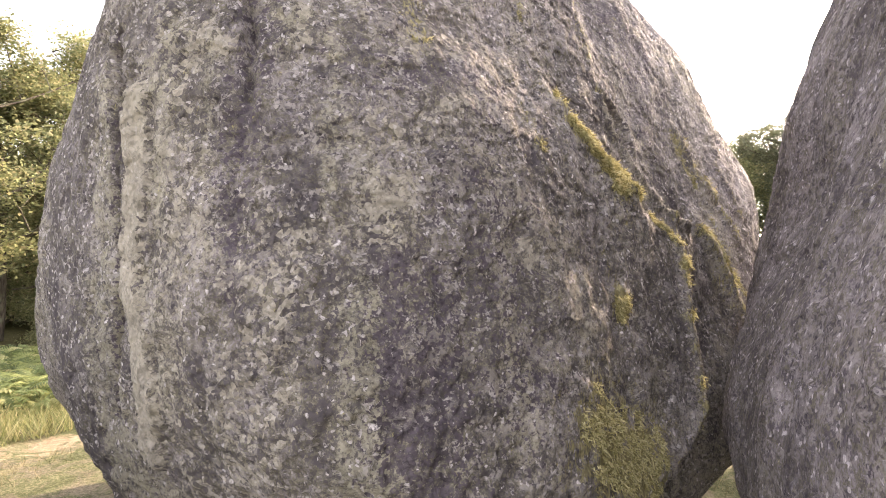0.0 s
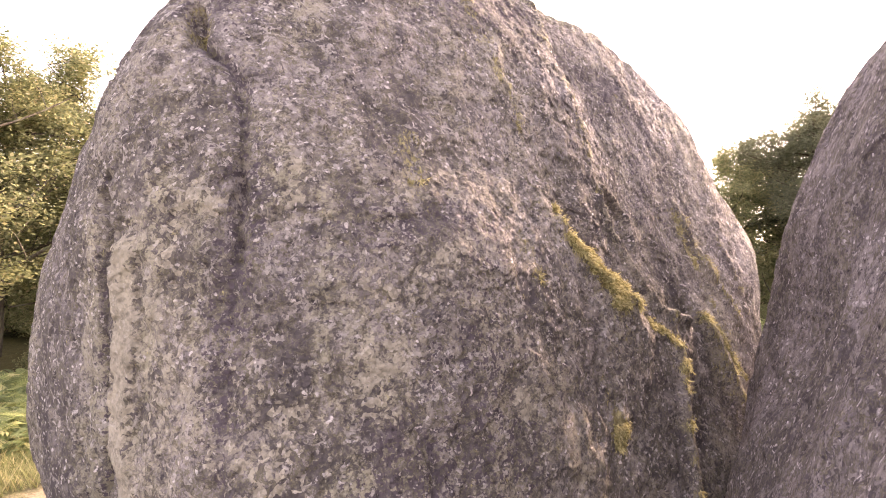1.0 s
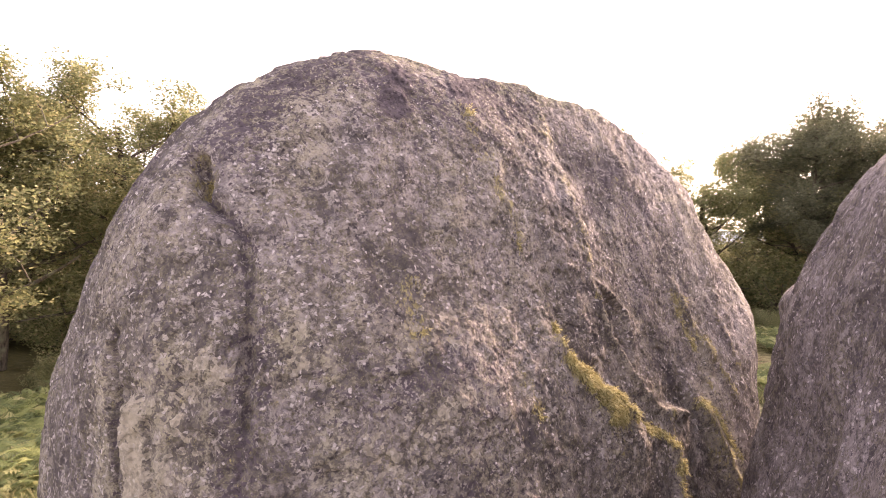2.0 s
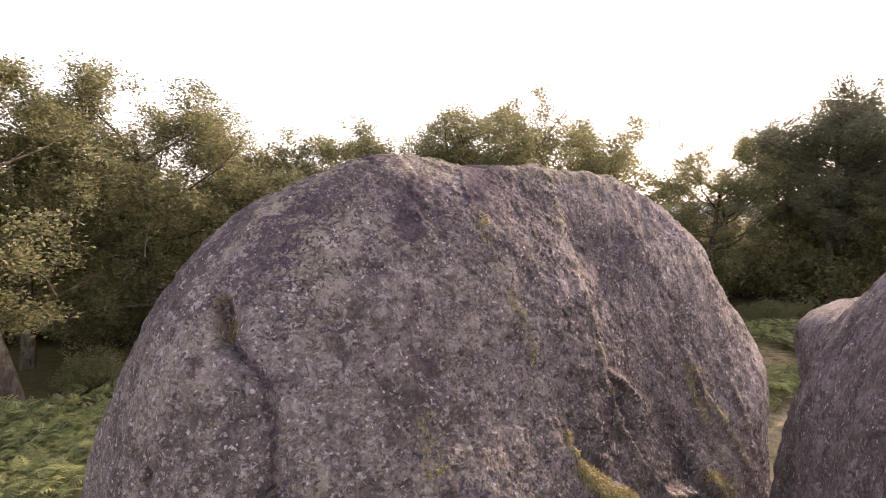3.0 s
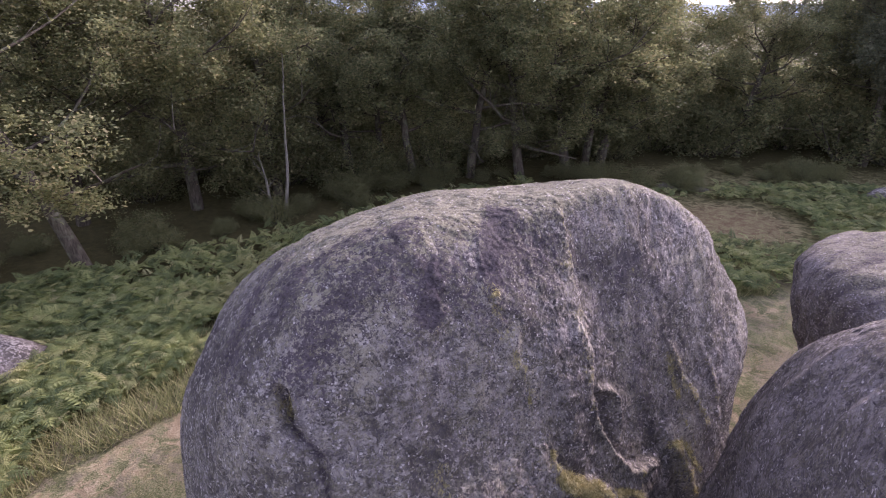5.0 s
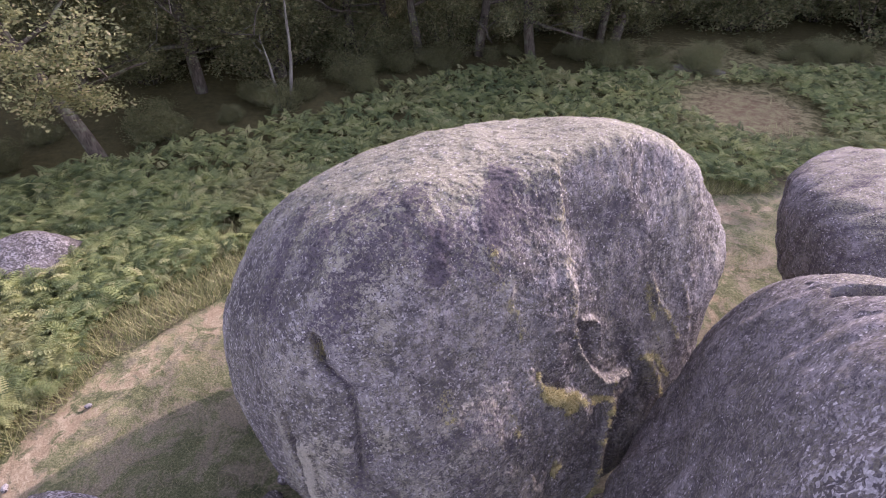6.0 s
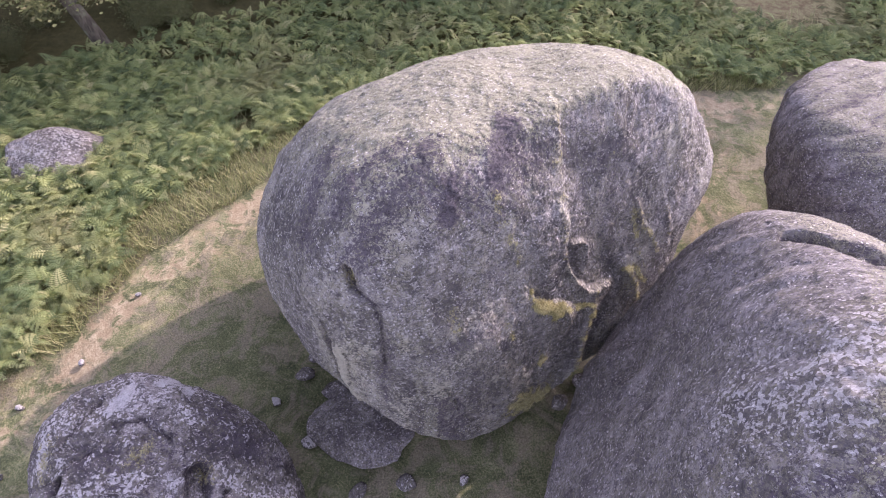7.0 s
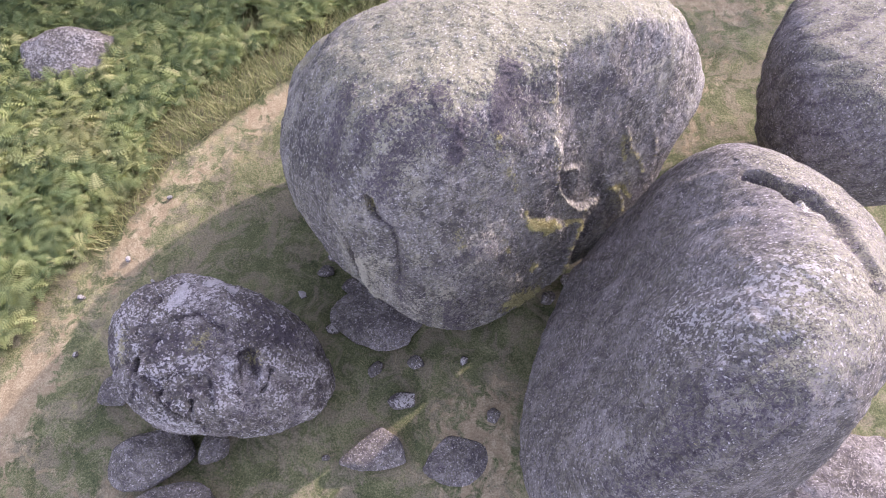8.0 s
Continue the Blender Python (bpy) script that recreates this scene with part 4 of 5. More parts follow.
def ground_sheet():
    u = np.linspace(-1, 1, 261)
    gx = np.sinh(u * 5.6) / math.sinh(5.6) * 2600
    k = np.linspace(-1, 1, 261)
    gy = np.sinh(k * 5.6) / math.sinh(5.6) * 2600 + 5
    x, y = [a.ravel() for a in np.meshgrid(gx, gy)]
    z = ground_height(x, y)
    m = len(gx)
    i = np.arange(m * (m - 1)).reshape(m - 1, m)[:, :-1].ravel()
    f = np.stack([i, i + 1, i + m + 1, i + m], 1)
    d, s = flat_along(x, y, PATH_LINE)
    path = bell(d + 0.25 * gradient_noise(np.stack([x, y, 0 * x], 1) * 0.9, 38), 0.38) * (0.85 + 0.5 * gradient_noise(np.stack([x, y, 0 * x], 1) * 0.6, 37))
    path = np.maximum(path, 0.8 * bell(np.hypot((x - 0.65) / 1.05, (y - 0.8) / 1.5), 1.0))
    path = np.maximum(path, 0.5 * bell(along(np.stack([x, y, 0 * x], 1), [(4.6, 7.5, 0), (5.2, 9.5, 0), (6.4, 12.5, 0)]), 0.55))
    path = np.maximum(path, 0.5 * bell(along(np.stack([x, y, 0 * x], 1), [(-3.0, -1.2, 0), (-6.5, -0.8, 0)]), 0.5))
    wood = rise(-flat_along(x, y, WOOD_LINE)[1], -1.0, 1.2)
    wood = np.maximum(wood, 0.8 * rise(-s, 0.9, 2.0))
    brown = bell(np.hypot((x - 9.3) / 1.2, (y - 19.3) / 1.3), 2.0)
    me = array_mesh("ground", np.stack([x, y, z], 1), f, GROUND, True, {"path": path, "wood": wood, "brown": brown, "verge": np.maximum(0.5 * bell(d - 0.4, 0.75), 0.55 * rise(x, 3.5, 6.5) * rise(y, 12.5, 14.5) * (1 - rise(y, 26, 30)))})
    return tagged(new("ground", me), "worn turf, trodden soil path and leaf litter", "ground", kind="structure")


great_boulder()
leaning_boulder()
far_boulder()
pitted_boulder()
ground_sheet()

# distance: one low hill on the skyline, air haze put into its colour
u = np.linspace(-1, 1, 81)
hx, hs = [a.ravel() for a in np.meshgrid(u * 1500 + 700, np.linspace(0, 1, 9))]
hz = -5 + hs * (62 + 16 * fractal(np.stack([hx * 0.003, 0 * hx, 0 * hx], 1), 3, 0.5, 140))
i = np.arange(81 * 8).reshape(8, 81)[:, :-1].ravel()
tagged(new("backdrop", array_mesh("backdrop", np.stack([hx, 2100 + 350 * hs, hz], 1), np.stack([i, i + 1, i + 82, i + 81], 1), HAZE)), "low hill on the skyline, haze painted in as pale blue", "hill", kind="structure")

# stones lying about, largest first
stone((-10.0, 8.25, -0.68), (2.5, 2.0, 1.4), 14, 31, "pale-topped granite rock half hidden in bracken", category="rock", power=12, pale=0.3, level=6, around=4)
stone((-1.62, 2.72, -0.1), (1.75, 1.05, 0.46), -24, 12, "flat granite slab at the foot of the great boulder", level=6, around=4, power=16, pale=0.12)
stone((-2.08, 3.36, -0.05), (0.5, 0.4, 0.38), 30, 13, "small angular grey stone beside a flat slab")
stone((-1.2, 0.38, -0.05), (1.15, 0.75, 0.34), 22, 14, "wedge-shaped granite slab on dry grass", around=3, power=14)
stone((0.28, 0.5, -0.06), (1.25, 0.95, 0.10), 10, 15, "flat purple-grey rock sunk in bare soil", power=7)
stone((-0.82, 1.3, -0.04), (0.55, 0.35, 0.22), 8, 16, "small sunlit stone by a grass tuft", pale=0.4)
stone((0.84, 1.28, -0.04), (0.3, 0.26, 0.14), 50, 17, "small rounded stone on bare soil", pale=0.2)
stone((-1.42, 1.84, -0.04), (0.36, 0.26, 0.14), 70, 18, "small grey stone in shaded turf")
stone((-0.7, 2.05, -0.04), (0.34, 0.28, 0.15), 15, 19, "small grey stone in shaded turf", pale=0.2)
stone((1.72, 3.62, -0.03), (0.34, 0.28, 0.26), 33, 20, "fallen stone wedged between two boulders", pale=0.2)
stone((2.1, 4.05, -0.03), (0.36, 0.3, 0.3), 75, 21, "fallen stone wedged between two boulders", pale=0.3)
stone((-2.75, 3.62, -0.04), (0.38, 0.3, 0.16), 5, 22, "small flat stone in shaded turf", pale=0.2)
stone((-4.85, -0.15, -0.05), (1.4, 1.0, 0.75), 25, 23, "broken granite block under the pitted boulder", category="rock")
stone((-3.9, 0.1, -0.05), (0.6, 0.55, 0.6), 60, 24, "small granite block propping the pitted boulder", category="rock")
stone((-4.15, -0.95, -0.05), (1.9, 1.0, 0.9), 8, 25, "rounded granite rock with a lichen crust", category="rock", power=6)
stone((-5.9, 0.85, -0.05), (0.75, 0.6, 0.4), 40, 26, "grey stone half under the pitted boulder")
stone((-7.1, 9.0, 0.0), (0.5, 0.4, 0.5), 40, 27, "pale stone showing among bracken", pale=0.5)
# darker granite stands in for the shade over this rock
stone((7.1, 0.6, -0.95), (3.4, 2.6, 1.5), 20, 28, "low granite rock beside the sloping boulder, darker granite standing for shade", category="rock", power=6, level=6, mat=GRANITE_DARK)
stone((16.4, 22.5, -0.05), (1.6, 1.0, 0.6), 10, 29, "pale rock at the edge of the clearing", category="rock", pale=0.4)


for k, (x, y, w) in enumerate(((-2.35, 2.5, 0.3), (-2.6, 4.0, 0.34), (-2.15, 4.25, 0.26), (-3.1, 3.1, 0.2), (-7.35, 2.5, 0.16), (-7.0, 1.4, 0.13), (-6.75, 3.4, 0.14),
                               (-7.8, -0.6, 0.15), (-6.4, 4.9, 0.12), (-5.9, 1.9, 0.14), (-6.1, 3.0, 0.1), (-2.0, 0.2, 0.16), (0.2, 2.2, 0.2))):
    stone((x, y, -0.05), (w, w * 0.75, 0.07 + 0.3 * w), 50 * k, 130 + k, "small half-sunk stone in worn turf", level=4, pale=0.6)


# ---- trees ----
def tube(points, radii, sides=6):
    """Rings of vertices along a crooked stem."""
    pts, verts, faces = np.array(points), [], []
    for k, p in enumerate(pts):
        d = pts[min(k + 1, len(pts) - 1)] - pts[max(k - 1, 0)]
        d = d / max(np.linalg.norm(d), 1e-6)
        a = np.cross(d, (0.31, 0.17, 0.93) if abs(d[2]) < 0.9 else (1, 0, 0))
        a /= np.linalg.norm(a)
        b = np.cross(d, a)
        for j in range(sides):
            t = 2 * math.pi * j / sides
            verts.append(p + radii[k] * (math.cos(t) * a + math.sin(t) * b))
    for k in range(len(pts) - 1):
        for j in range(sides):
            n = (j + 1) % sides
            faces.append((k * sides + j, k * sides + n, (k + 1) * sides + n, (k + 1) * sides + j))
    return verts, faces


class Stems:
    def __init__(self):
        self.verts, self.faces = [], []

    def add(self, points, radii, sides=6):
        v, f = tube(points, radii, sides)
        o = len(self.verts)
        self.verts += v
        self.faces += [tuple(i + o for i in q) for q in f]


def crooked(rnd, start, way, length, steps, wild, lift=0.0):
    pts, p, d = [np.array(start, float)], np.array(start, float), np.array(way, float)
    d /= np.linalg.norm(d)
    for _ in range(steps):
        d = d + rnd.normal(0, wild, 3) + (0, 0, lift)
        d /= np.linalg.norm(d)
        p = p + d * length / steps
        pts.append(p.copy())
    return pts, d


def leaves(rnd, centres, spread, count, size, flat=0.5, slim=False):
    """Diamond leaves scattered round twig ends, with gaps between the sprays."""
    c = np.repeat(np.array(centres), count, axis=0)
    m = len(c)
    p = c + rnd.normal(0, 1, (m, 3)) * (spread, spread, spread * 0.7)
    a = rnd.normal(0, 1, (m, 3))
    a[:, 2] *= flat
    a /= np.linalg.norm(a, axis=1)[:, None]
    b = np.cross(a, rnd.normal(0, 1, (m, 3)) * (0.6, 0.6, 1.0))
    b /= np.linalg.norm(b, axis=1)[:, None]
    s = size * rnd.uniform(0.6, 1.25, m)[:, None]
    if slim:
        v = np.stack([p - a * s * 0.6, p + b * s * 0.75, p + a * s], 1).reshape(-1, 3)
        return v, np.arange(m * 3).reshape(m, 3)
    v = np.stack([p - a * s, p + b * s * 0.55 + a * s * 0.15, p + a * s, p - b * s * 0.55 + a * s * 0.15], 1).reshape(-1, 3)
    return v, np.arange(m * 4).reshape(m, 4)


def oak_tree(seed, height, lean=0.05, low=0.28, wide=0.36, count=135, size=0.054, tip=(0.0, 0.0)):
    """An oak: crooked tapered trunk, limbs, boughs and twigs, and sprays of leaves at the twig ends."""
    rnd = np.random.RandomState(seed)
    stems, tips = Stems(), []
    girth = 0.018 * height
    trunk, d = crooked(rnd, (0, 0, -0.15), (rnd.normal(0, lean) + tip[0], rnd.normal(0, lean) + tip[1], 1), height * 0.72, 7, 0.09, 0.12)
    stems.add(trunk, [girth * (1.25 - 0.13 * k) for k in range(8)], 8)
    heart = np.array(trunk[4]) * (1, 1, 0) + (0, 0, 0.53 * height)
    round_by = np.array((wide * 1.25, wide * 1.25, 0.43)) * height

    def outside(p):
        return np.linalg.norm((p - heart) / round_by) > rnd.normal(0.95, 0.04)

    limbs = 11
    for k in range(limbs):
        t = low + (0.98 - low) * (k + rnd.uniform(0, 0.7)) / limbs
        at = np.array(trunk)
        q = t * 7
        i = min(int(q), 6)
        start = at[i] * (1 - (q - i)) + at[i + 1] * (q - i)
        a = 2.4 * k + rnd.uniform(-0.5, 0.5)
        up = 0.12 + 0.62 * t ** 2
        reach = height * wide * (1.05 - 0.5 * abs(t - 0.45))
        limb, d = crooked(rnd, start, (math.cos(a), math.sin(a), up), reach, 5, 0.16, 0.05)
        r = girth * (0.5 - 0.25 * t)
        stems.add(limb, [r * (1 - 0.15 * j) for j in range(6)], 5)
        for j in range(5):
            b0 = np.array(limb[1 + j])
            bough, d2 = crooked(rnd, b0, d + rnd.normal(0, 0.75, 3) + (0, 0, 0.15), reach * rnd.uniform(0.3, 0.55), 3, 0.25, 0.04)
            if outside(bough[-1]):
                continue
            stems.add(bough, [r * 0.35 * (1 - 0.22 * q2) for q2 in range(4)], 4)
            tips += [bough[-1], bough[2]]
            for _ in range(7):
                tw, d3 = crooked(rnd, bough[rnd.randint(1, 4)], d2 + rnd.normal(0, 0.8, 3), reach * rnd.uniform(0.14, 0.34), 2, 0.25)
                if outside(tw[-1]):
                    continue
                stems.add(tw, [r * 0.12, r * 0.09, r * 0.04], 3)
                tips.append(tw[-1])
    tips = [p for p in tips if rnd.uniform() < 0.95]
    v, f = leaves(rnd, tips, 0.021 * height, count, size, 0.35)
    return stems, v, f


def pine_tree(seed, height):
    """A Scots pine: tall bare trunk and a broad crown of needle tufts in flat tiers."""
    rnd = np.random.RandomState(seed)
    stems, tips = Stems(), []
    girth = 0.016 * height
    trunk, d = crooked(rnd, (0, 0, -0.15), (0.03, 0.02, 1), height * 0.93, 8, 0.05, 0.1)
    stems.add(trunk, [girth * (1.2 - 0.12 * k) for k in range(9)], 8)
    for k in range(30):
        t = 0.34 + 0.64 * k / 30
        i = min(int(t * 8), 7)
        start = np.array(trunk[i]) + (np.array(trunk[i + 1]) - trunk[i]) * (t * 8 - i)
        a = 2.4 * k + rnd.uniform(-0.5, 0.5)
        reach = height * 0.30 * (1 - abs(t - 0.72) * 1.3)
        limb, d = crooked(rnd, start, (math.cos(a), math.sin(a), 0.16), reach, 4, 0.14, 0.05)
        stems.add(limb, [girth * 0.3 * (1 - 0.2 * j) for j in range(5)], 4)
        if t < 0.46 and k % 2:
            continue
        for j in range(1, 5):
            for _ in range(5):
                tw, d2 = crooked(rnd, limb[j], d + rnd.normal(0, 0.8, 3), reach * rnd.uniform(0.15, 0.4), 2, 0.2)
                stems.add(tw, [0.015, 0.012, 0.006], 3)
                tips.append(tw[-1])
    v, f = leaves(rnd, tips, 0.28, 140, 0.085, 0.3, True)
    return stems, v, f


def plant_tree(name, made, bark, leaf, label, category="tree"):
    stems, v, f = made
    top = tagged(new(name), label, category)
    part("trunk", array_mesh("trunk", stems.verts, stems.faces, bark), top)
    part("crown", array_mesh("crown", v, f, leaf, False), top)
    return top


def at_ground(x, y, turn=0.0, scale=1.0):
    z = float(ground_height(np.array([x]), np.array([y]))[0])
    return pose(x, y, z, 0, 0, turn) @ Matrix.Scale(scale, 4)


# wood edge: x, y, height, kind of oak
EDGE = [(-11.1, 12.9, 9.9, 0), (-15.6, 11.4, 10.4, 1), (-19.6, 8.6, 9.2, 2), (-13.8, 16.4, 10.2, 3), (-10.7, 18.4, 10.7, 1), (-8.3, 20.4, 10.6, 2), (-5.7, 22.3, 8.9, 0),
        (-3.1, 23.2, 9.4, 3), (-0.6, 24.0, 10.0, 1), (1.7, 23.9, 10.9, 2), (3.9, 25.4, 10.9, 0), (5.7, 26.8, 11.0, 3), (13.6, 30.0, 10.0, 1), (16.2, 32.5, 9.8, 0), (22.5, 27.0, 9.4, 3)]
OAKS = [oak_tree(31, 10.0, 0.04, 0.33, 0.46, 165, tip=(-0.2, 0.0)), oak_tree(32, 10.0, 0.05, 0.25, 0.33), oak_tree(33, 10.0, 0.06, 0.2, 0.36), oak_tree(34, 10.0, 0.08, 0.3, 0.32)]
COARSE = [oak_tree(36, 10.0, 0.06, 0.24, 0.34, 44, 0.10), oak_tree(37, 10.0, 0.08, 0.22, 0.34, 44, 0.10)]
OAK_LABEL = "broad green oak at the edge of the wood"
first = []
for k, made in enumerate(OAKS):
    x, y, h, kind = [e for e in EDGE if e[3] == k][0]
    top = plant_tree("oak_tree", made, BARK, OAK_LEAF, OAK_LABEL)
    tagged(top, group="trees of the wood edge")
    top.matrix_basis = at_ground(x, y, 40 * k, h / 9.9)
    first.append(top)
used = {id(e) for e in [[q for q in EDGE if q[3] == k][0] for k in range(4)]}
rnd = random.Random(5)


def oak_copy(x, y, h, kind, label="", group=""):
    s = first[kind].scale[0]
    c = copy_thing(first[kind], at_ground(x, y, rnd.uniform(0, 360), h / 9.9 / s))
    return tagged(c, label, group=group)


for k, made in enumerate(COARSE):
    top = plant_tree("oak_tree", made, BARK, OAK_LEAF, "oak standing deeper in the shaded wood")
    tagged(top, group="trees deeper in the wood")
    top.matrix_basis = at_ground(-20.0 + 30.0 * k, 33.0, 0, 0.85)
    first.append(top)


for e in EDGE:
    if id(e) not in used:
        oak_copy(*e)
deep = 0
for row in range(2):
    for k in range(17):
        x, y = -33 + 4.8 * k + rnd.uniform(-1.6, 1.6), 27 + 5.0 * row + rnd.uniform(-1.6, 1.6)
        y -= 0.30 * max(0.0, -x)
        turn = math.degrees(math.atan2(x, y))
        if 15.5 < turn < 22.5 or (x > 8 and y < 31):
            continue
        oak_copy(x, y, rnd.uniform(8.0, 9.4), 4 + rnd.randrange(2), "oak standing deeper in the shaded wood", "trees deeper in the wood")
for x, y, h in ((9.6, 31.0, 5.6), (11.6, 36.0, 5.8), (14.0, 44.0, 6.0), (10.5, 48.0, 5.8)):
    oak_copy(x, y, h, 4 + rnd.randrange(2), "low young oak in the gap of the wood", "trees deeper in the wood")

pine = plant_tree("pine_tree", pine_tree(51, 11.4), BARK, PINE_NEEDLE, "tall dark pine with flat tiers of needles")
tagged(pine, group="pines by the clearing")
pine.matrix_basis = at_ground(19.3, 28.6, 20)
for x, y, s in ((23.0, 31.0, 1.02), (21.0, 35.5, 0.95), (26.5, 26.0, 1.0)):
    copy_thing(pine, at_ground(x, y, 130 * s, s))



def shrub_bush(seed):
    """A low bush: many stems from the ground, leaves down to the litter."""
    r = np.random.RandomState(seed)
    stems, tips = Stems(), []
    for k in range(16):
        a = 2.4 * k
        st, d = crooked(r, (0.15 * math.cos(a), 0.15 * math.sin(a), -0.05), (0.7 * math.cos(a) * r.uniform(0.2, 1.3), 0.7 * math.sin(a) * r.uniform(0.2, 1.3), 0.8), r.uniform(0.8, 1.9), 4, 0.2)
        stems.add(st, [0.03, 0.025, 0.018, 0.012, 0.006], 4)
        tips += [st[2], st[3], st[4], st[4] + r.normal(0, 0.25, 3), st[3] + r.normal(0, 0.3, 3)]
    v, f = leaves(r, tips, 0.2, 80, 0.062, 0.5, True)
    return stems, v, f


bush = plant_tree("bush", shrub_bush(55), BARK, OAK_LEAF, "leafy low bush in the shade of the wood edge", "bush")
tagged(bush, group="bushes of the wood edge")
bush.matrix_basis = at_ground(-13.0, 19.0, 0, 1.2)
for k in range(44):
    x = -24 + 1.12 * k + rnd.uniform(-0.6, 0.6)
    y = (19.5 + 0.25 * (x + 12) if x < -4 else 23.5 + 0.42 * (x + 4)) + rnd.uniform(0.0, 4.5)
    if 14.0 < math.degrees(math.atan2(x, y)) < 20.0 and rnd.random() < 0.5:
        continue
    copy_thing(bush, at_ground(x, y, rnd.uniform(0, 360), rnd.uniform(0.7, 1.5)))


# brambles at the foot of the wood
for (ax, ay), (bx, by) in zip(WOOD_LINE[1:-2], WOOD_LINE[2:-1]):
    for k in range(int(math.hypot(bx - ax, by - ay) / 0.75)):
        t = rnd.random()
        off = rnd.uniform(0.3, 2.6)
        span = math.hypot(bx - ax, by - ay)
        copy_thing(bush, at_ground(ax + (bx - ax) * t - (by - ay) / span * off, ay + (by - ay) * t + (bx - ax) / span * off, rnd.uniform(0, 360), rnd.uniform(0.25, 0.55)))
for k in range(26):
    x = -30 + 2.6 * k + rnd.uniform(-0.8, 0.8)
    y = 40 + rnd.uniform(-2.0, 4.0) - 0.3 * max(0.0, -x)
    copy_thing(bush, at_ground(x, y, rnd.uniform(0, 360), rnd.uniform(2.0, 2.8)))
for k in range(12):
    copy_thing(bush, at_ground(9 + 1.6 * k + rnd.uniform(-0.7, 0.7), 30.5 + rnd.uniform(-1.5, 4.5), rnd.uniform(0, 360), rnd.uniform(1.4, 2.1)))


# two bare dead stems in front of the wood
def bare_stem(x, y, height, lean, seed):
    r = np.random.RandomState(seed)
    stems = Stems()
    pts, d = crooked(r, (0, 0, -0.1), (lean, 0.05, 1), height, 8, 0.05, 0.03)
    stems.add(pts, [0.075 - 0.0075 * k for k in range(9)], 7)
    top = tagged(new("dead_tree"), "bare pale dead stem before the dark wood", "tree")
    part("trunk", array_mesh("trunk", stems.verts, stems.faces, BARK_PALE), top)
    for k in range(9):
        tw, d = crooked(r, pts[3 + k % 6], (r.normal(0, 1), r.normal(0, 1), 0.7), r.uniform(0.4, 1.0), 4, 0.2)
        twig = Stems()
        twig.add(tw, [0.016, 0.013, 0.010, 0.007, 0.004], 4)
        part("twig", array_mesh("twig", twig.verts, twig.faces, BARK_PALE), top)
    top.matrix_basis = at_ground(x, y)


bare_stem(-7.2, 18.2, 5.7, 0.11, 61)
bare_stem(-7.5, 17.9, 2.4, -0.15, 62)
logs = Stems()
pts, d = crooked(np.random.RandomState(64), (0, 0, 0.16), (1, 0.12, 0.0), 2.2, 6, 0.03)
logs.add(pts, [0.10, 0.17, 0.17, 0.16, 0.15, 0.13, 0.07], 9)
fallen = tagged(new("fallen_log", array_mesh("fallen_log", logs.verts, logs.faces, BARK_PALE)), "pale fallen log lying in the bracken clearing", "log")
fallen.location = (7.5, 23.1, 0.0)


# ---- bracken and grass ----
def frond_shape(pairs, teeth):
    """One bracken frond: a bare stalk along y, then a tapering blade of paired side leaves, each a narrow toothed feather folded along its rib."""
    v, f = [], []
    for k in range(pairs):
        t = k / pairs
        y = 0.34 + 0.66 * t
        reach = 0.34 * (1 - t) ** 0.85 + 0.015
        wide = 0.66 / pairs * 0.56
        for side in (-1, 1):
            sweep = 0.42
            for j in range(teeth):
                a, b = j / teeth, (j + 1.15) / teeth
                w = wide * (1.1 - 0.85 * a)
                o = len(v)
                v += [(side * reach * a, y + sweep * reach * a, -0.20 * reach * a * a),
                      (side * reach * (a + 0.35 / teeth), y + sweep * reach * a + w, 0.018 - 0.20 * reach * a * a),
                      (side * reach * min(b, 1), y + sweep * reach * min(b, 1), -0.20 * reach * b * b),
                      (side * reach * (a + 0.35 / teeth), y + sweep * reach * a - w * 0.8, 0.018 - 0.20 * reach * a * a)]
                f += [(o, o + 1, o + 2), (o, o + 2, o + 3)]
    o = len(v)
    v += [(-0.010, 0, 0), (0.010, 0, 0), (0.0, 1.0, 0)]
    f += [(o, o + 1, o + 2)]
    return np.array(v), np.array(f)


def scatter(shape, spots, turn, lean, size, curl=0.5):
    """Many copies of one small shape, each turned, leaned and curled over, as one mesh."""
    v, f = shape
    m, k = len(spots), len(v)
    s = size[:, None]
    y = v[None, :, 1] * s
    bend = lean[:, None] + curl * v[None, :, 1] ** 1.5
    out = y * np.sin(bend)
    roll = np.sin(turn * 7.0)[:, None] * 0.55
    up = y * np.cos(bend) + v[None, :, 2] * s + v[None, :, 0] * s * np.sin(roll)
    side = v[None, :, 0] * s * np.cos(roll)
    ct, st = np.cos(turn)[:, None], np.sin(turn)[:, None]
    x = np.stack([side * ct - out * st, side * st + out * ct, up], 2) + spots[:, None, :]
    faces = (f[None] + (np.arange(m) * k)[:, None, None]).reshape(-1, 3)
    return x.reshape(-1, 3), faces


def free_of_rocks(x, y):
    return (np.hypot((x - 0.2) / 2.7, (y - 4.9) / 2.4) > 1) & (np.hypot((x - 4.0) / 2.3, (y - 2.5) / 2.4) > 1) & (np.hypot((x - 7.6) / 2.4, (y - 7.8) / 2.3) > 1) \
        & (np.hypot((x + 3.8) / 1.5, (y - 1.2) / 1.0) > 1) & (np.hypot((x + 10.0) / 1.15, (y - 8.3) / 0.85) > 1)


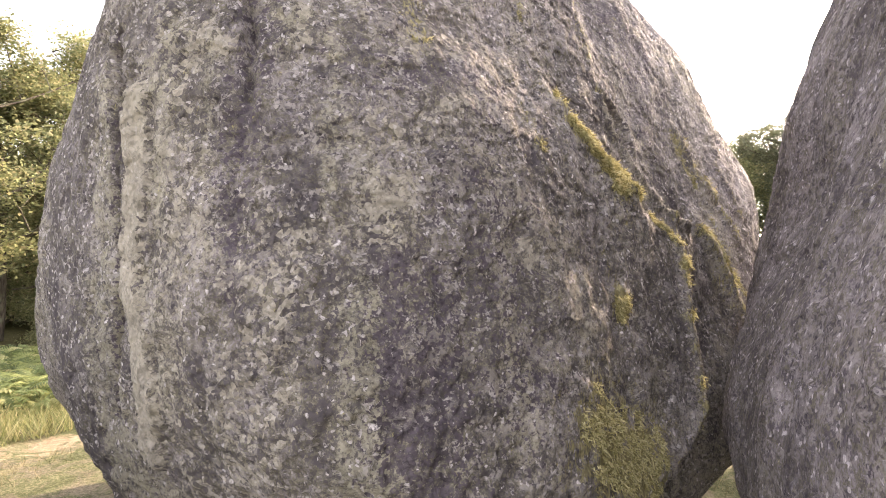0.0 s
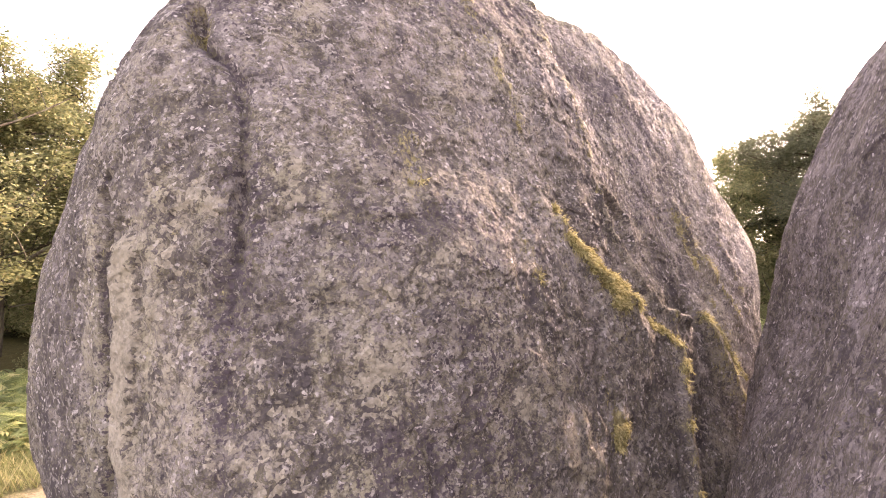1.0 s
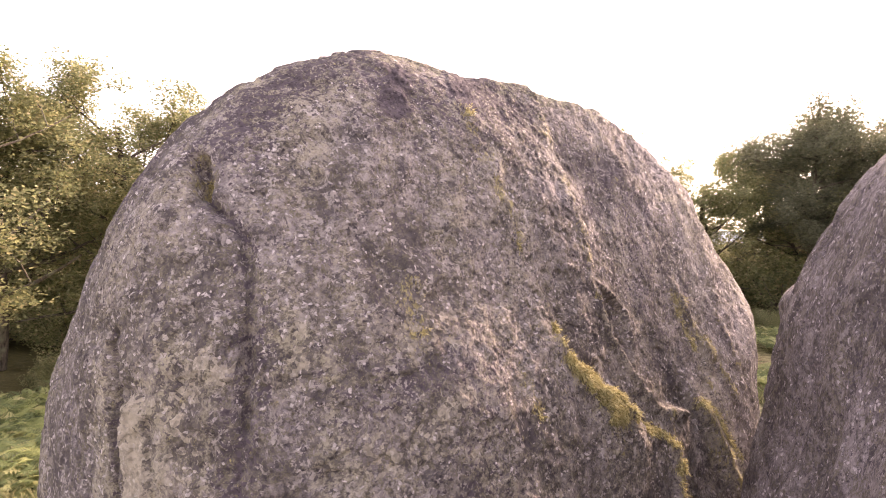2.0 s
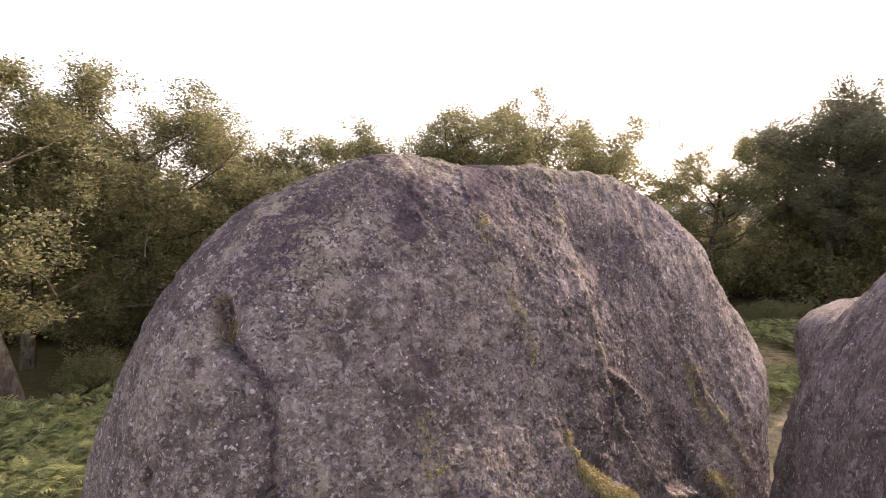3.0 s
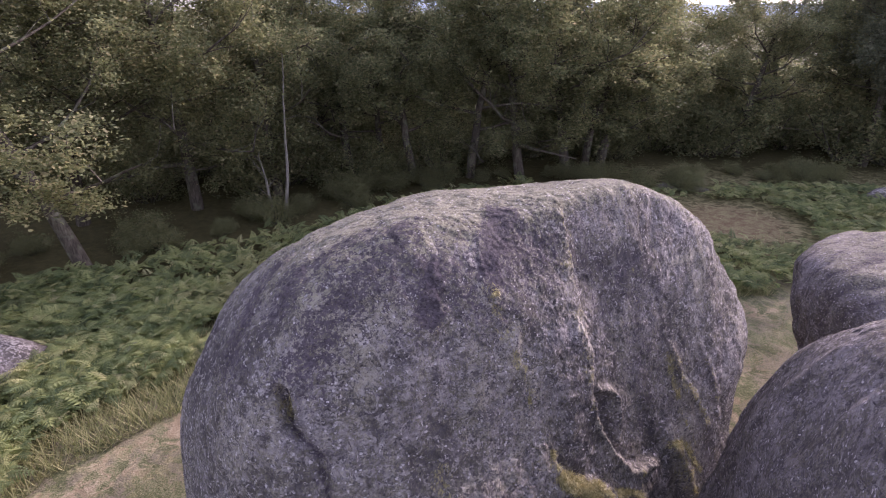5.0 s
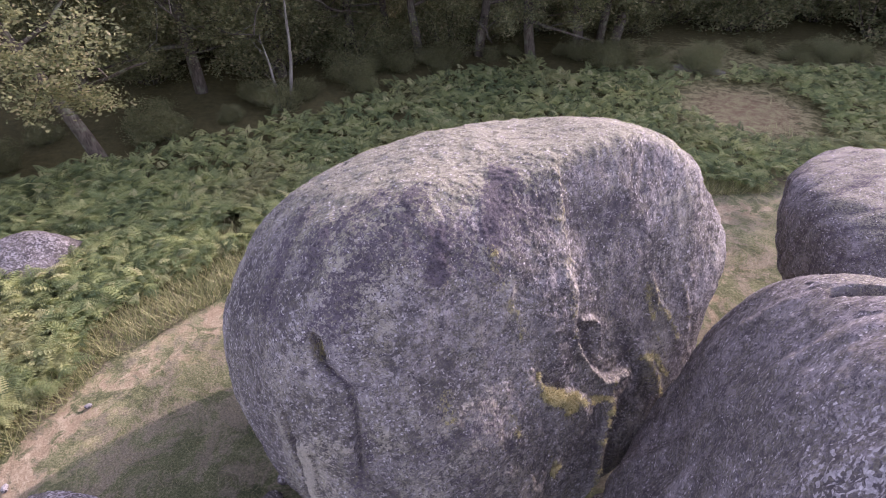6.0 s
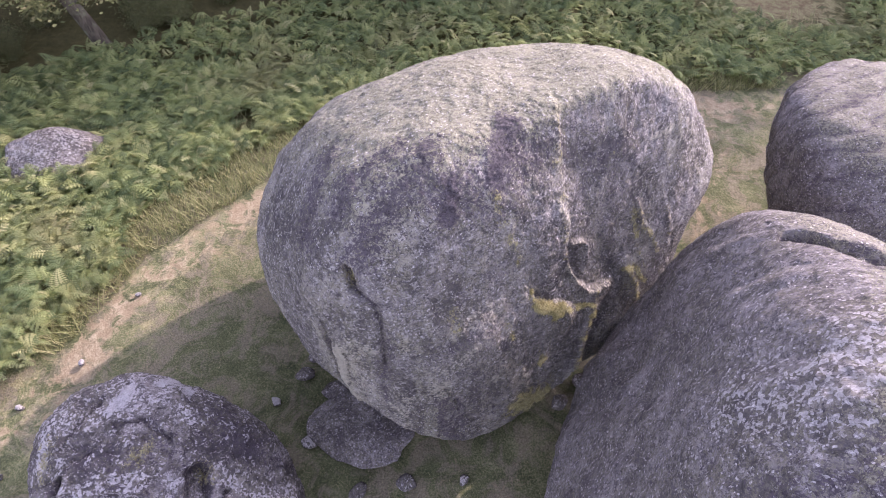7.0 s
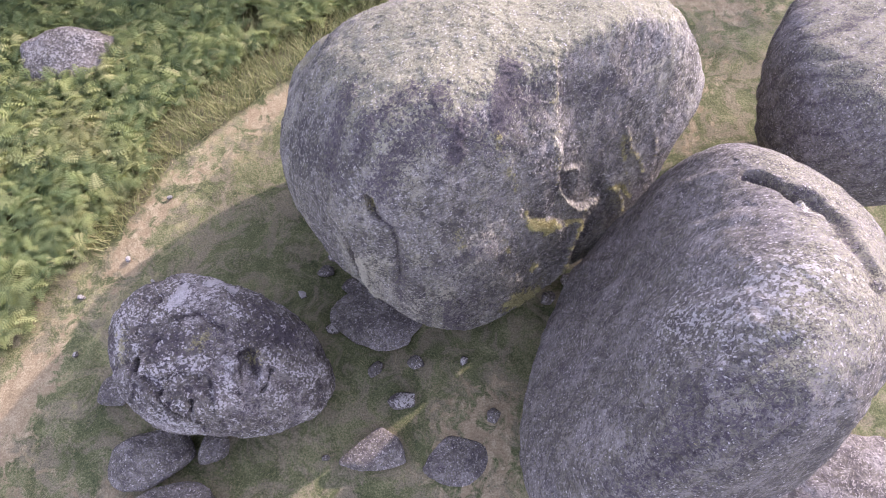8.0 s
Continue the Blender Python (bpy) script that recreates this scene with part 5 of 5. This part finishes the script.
def bracken_field(low, high, count, seed, shape, size, label, lean):
    r = np.random.RandomState(seed)
    x, y = r.uniform(low[0], high[0], count), r.uniform(low[1], high[1], count)
    d, s = flat_along(x, y, PATH_LINE)
    p = np.stack([x, y, 0 * x], 1)
    keep = (s < 0) & (d > 0.75 + 0.5 * gradient_noise(p * 0.9, 7) + 0.9 * rise(y, 5.2, 7.0) * (x < -1)) & free_of_rocks(x, y) & (gradient_noise(p * 0.45, 9) > -0.38)
    keep &= (np.hypot((x - 9.3) / 2.5, (y - 19.3) / 2.7) > 1 + 0.3 * gradient_noise(p, 8)) & (flat_along(x, y, WOOD_LINE)[1] > 1.6 * gradient_noise(p * 0.6, 12) + 2.4 * r.uniform(-0.5, 1.0, count) ** 2)
    x, y = x[keep], y[keep]
    m = len(x)
    spots = np.stack([x, y, ground_height(x, y) + (r.uniform(0.0, 0.35, m) + 0.35 * rise(gradient_noise(np.stack([x, y, 0 * x], 1) * 0.8, 17), -0.2, 0.4)) * size], 1)
    v, f = scatter(shape, spots, r.uniform(0, 2 * math.pi, m), r.uniform(lean[0], lean[1], m), size * r.uniform(0.55, 1.35, m), 0.75)
    tone = np.repeat(r.beta(1.6, 1.6, m), len(shape[0]))
    return tagged(new("bracken", array_mesh("bracken", v, f, FERN, False, {"frond": tone})), label, "fern", kind="stuff")


bracken_field((-15, -3), (0, 12), 29000, 71, frond_shape(9, 2), 0.42, "thick green bracken fern beside the path", (0.15, 0.75))
bracken_field((-26, 5), (24, 24), 60000, 72, frond_shape(6, 1), 0.42, "green bracken fern covering the clearing before the wood", (0.1, 0.7))


def blade_shape():
    return np.array([(-0.5, 0, 0), (0.5, 0, 0), (0.0, 1.0, 0)]) * (0.04, 1, 1), np.array([(0, 1, 2)])


def grass_patch(low, high, count, seed, size, keep_if, label, mat):
    r = np.random.RandomState(seed)
    x, y = r.uniform(low[0], high[0], count), r.uniform(low[1], high[1], count)
    keep = keep_if(x, y, r) & free_of_rocks(x, y)
    x, y = x[keep], y[keep]
    m = len(x)
    spots = np.stack([x, y, ground_height(x, y) - 0.005], 1)
    v, f = scatter(blade_shape(), spots, r.uniform(0, 2 * math.pi, m), r.uniform(0.0, 0.7 if size < 0.2 else 0.4, m), size * r.uniform(0.4, 1.3, m), 0.5)
    return tagged(new("grass", array_mesh("grass", v, f, mat, False)), label, "grass", kind="stuff")


def on_turf(x, y, r):
    d, s = flat_along(x, y, PATH_LINE)
    p = np.stack([x, y, 0 * x], 1)
    return (d > 0.3 + 0.35 * r.uniform(size=len(x))) & (fractal(p * 0.9, 3, 0.6, 33) > -0.04 - 0.25 * r.uniform(size=len(x))) & (np.hypot((x - 0.65) / 1.05, (y - 0.8) / 1.5) > 0.5 + 0.5 * r.uniform(size=len(x)))


def verge(x, y, r):
    d, s = flat_along(x, y, PATH_LINE)
    return (d > 0.28 + 0.2 * r.normal(0, 1, len(x))) & (d < 0.9 + 0.35 * r.normal(0, 1, len(x)))


def by_path(x, y, r):
    d, s = flat_along(x, y, PATH_LINE)
    return (s < 0) & (d > 0.45) & (d < 1.4 + 0.8 * rise(y, 5.0, 7.0) + r.normal(0, 0.4, len(x))) & (y > 3.5)


def in_gaps(x, y, r):
    d, s = flat_along(x, y, PATH_LINE)
    p = np.stack([x, y, 0 * x], 1)
    return (s < 0) & (d > 1.0) & (y < 17 + 0.3 * x) & (gradient_noise(p * 0.45, 9) < -0.12 + 0.15 * r.normal(0, 1, len(x)))


grass_patch((-9, -3), (8, 14), 150000, 81, 0.13, on_turf, "short worn turf round the boulders", GRASS)
grass_patch((-9, 3), (8, 14), 120000, 82, 0.40, by_path, "tall dry yellow grass along the bracken edge", DRY_GRASS)
grass_patch((-14, 4), (18, 26), 34000, 83, 0.36, in_gaps, "dry grass standing in gaps of the bracken", DRY_GRASS)
grass_patch((-9, -6), (9, 14), 50000, 84, 0.10, verge, "short grass at the edges of the path", GRASS)
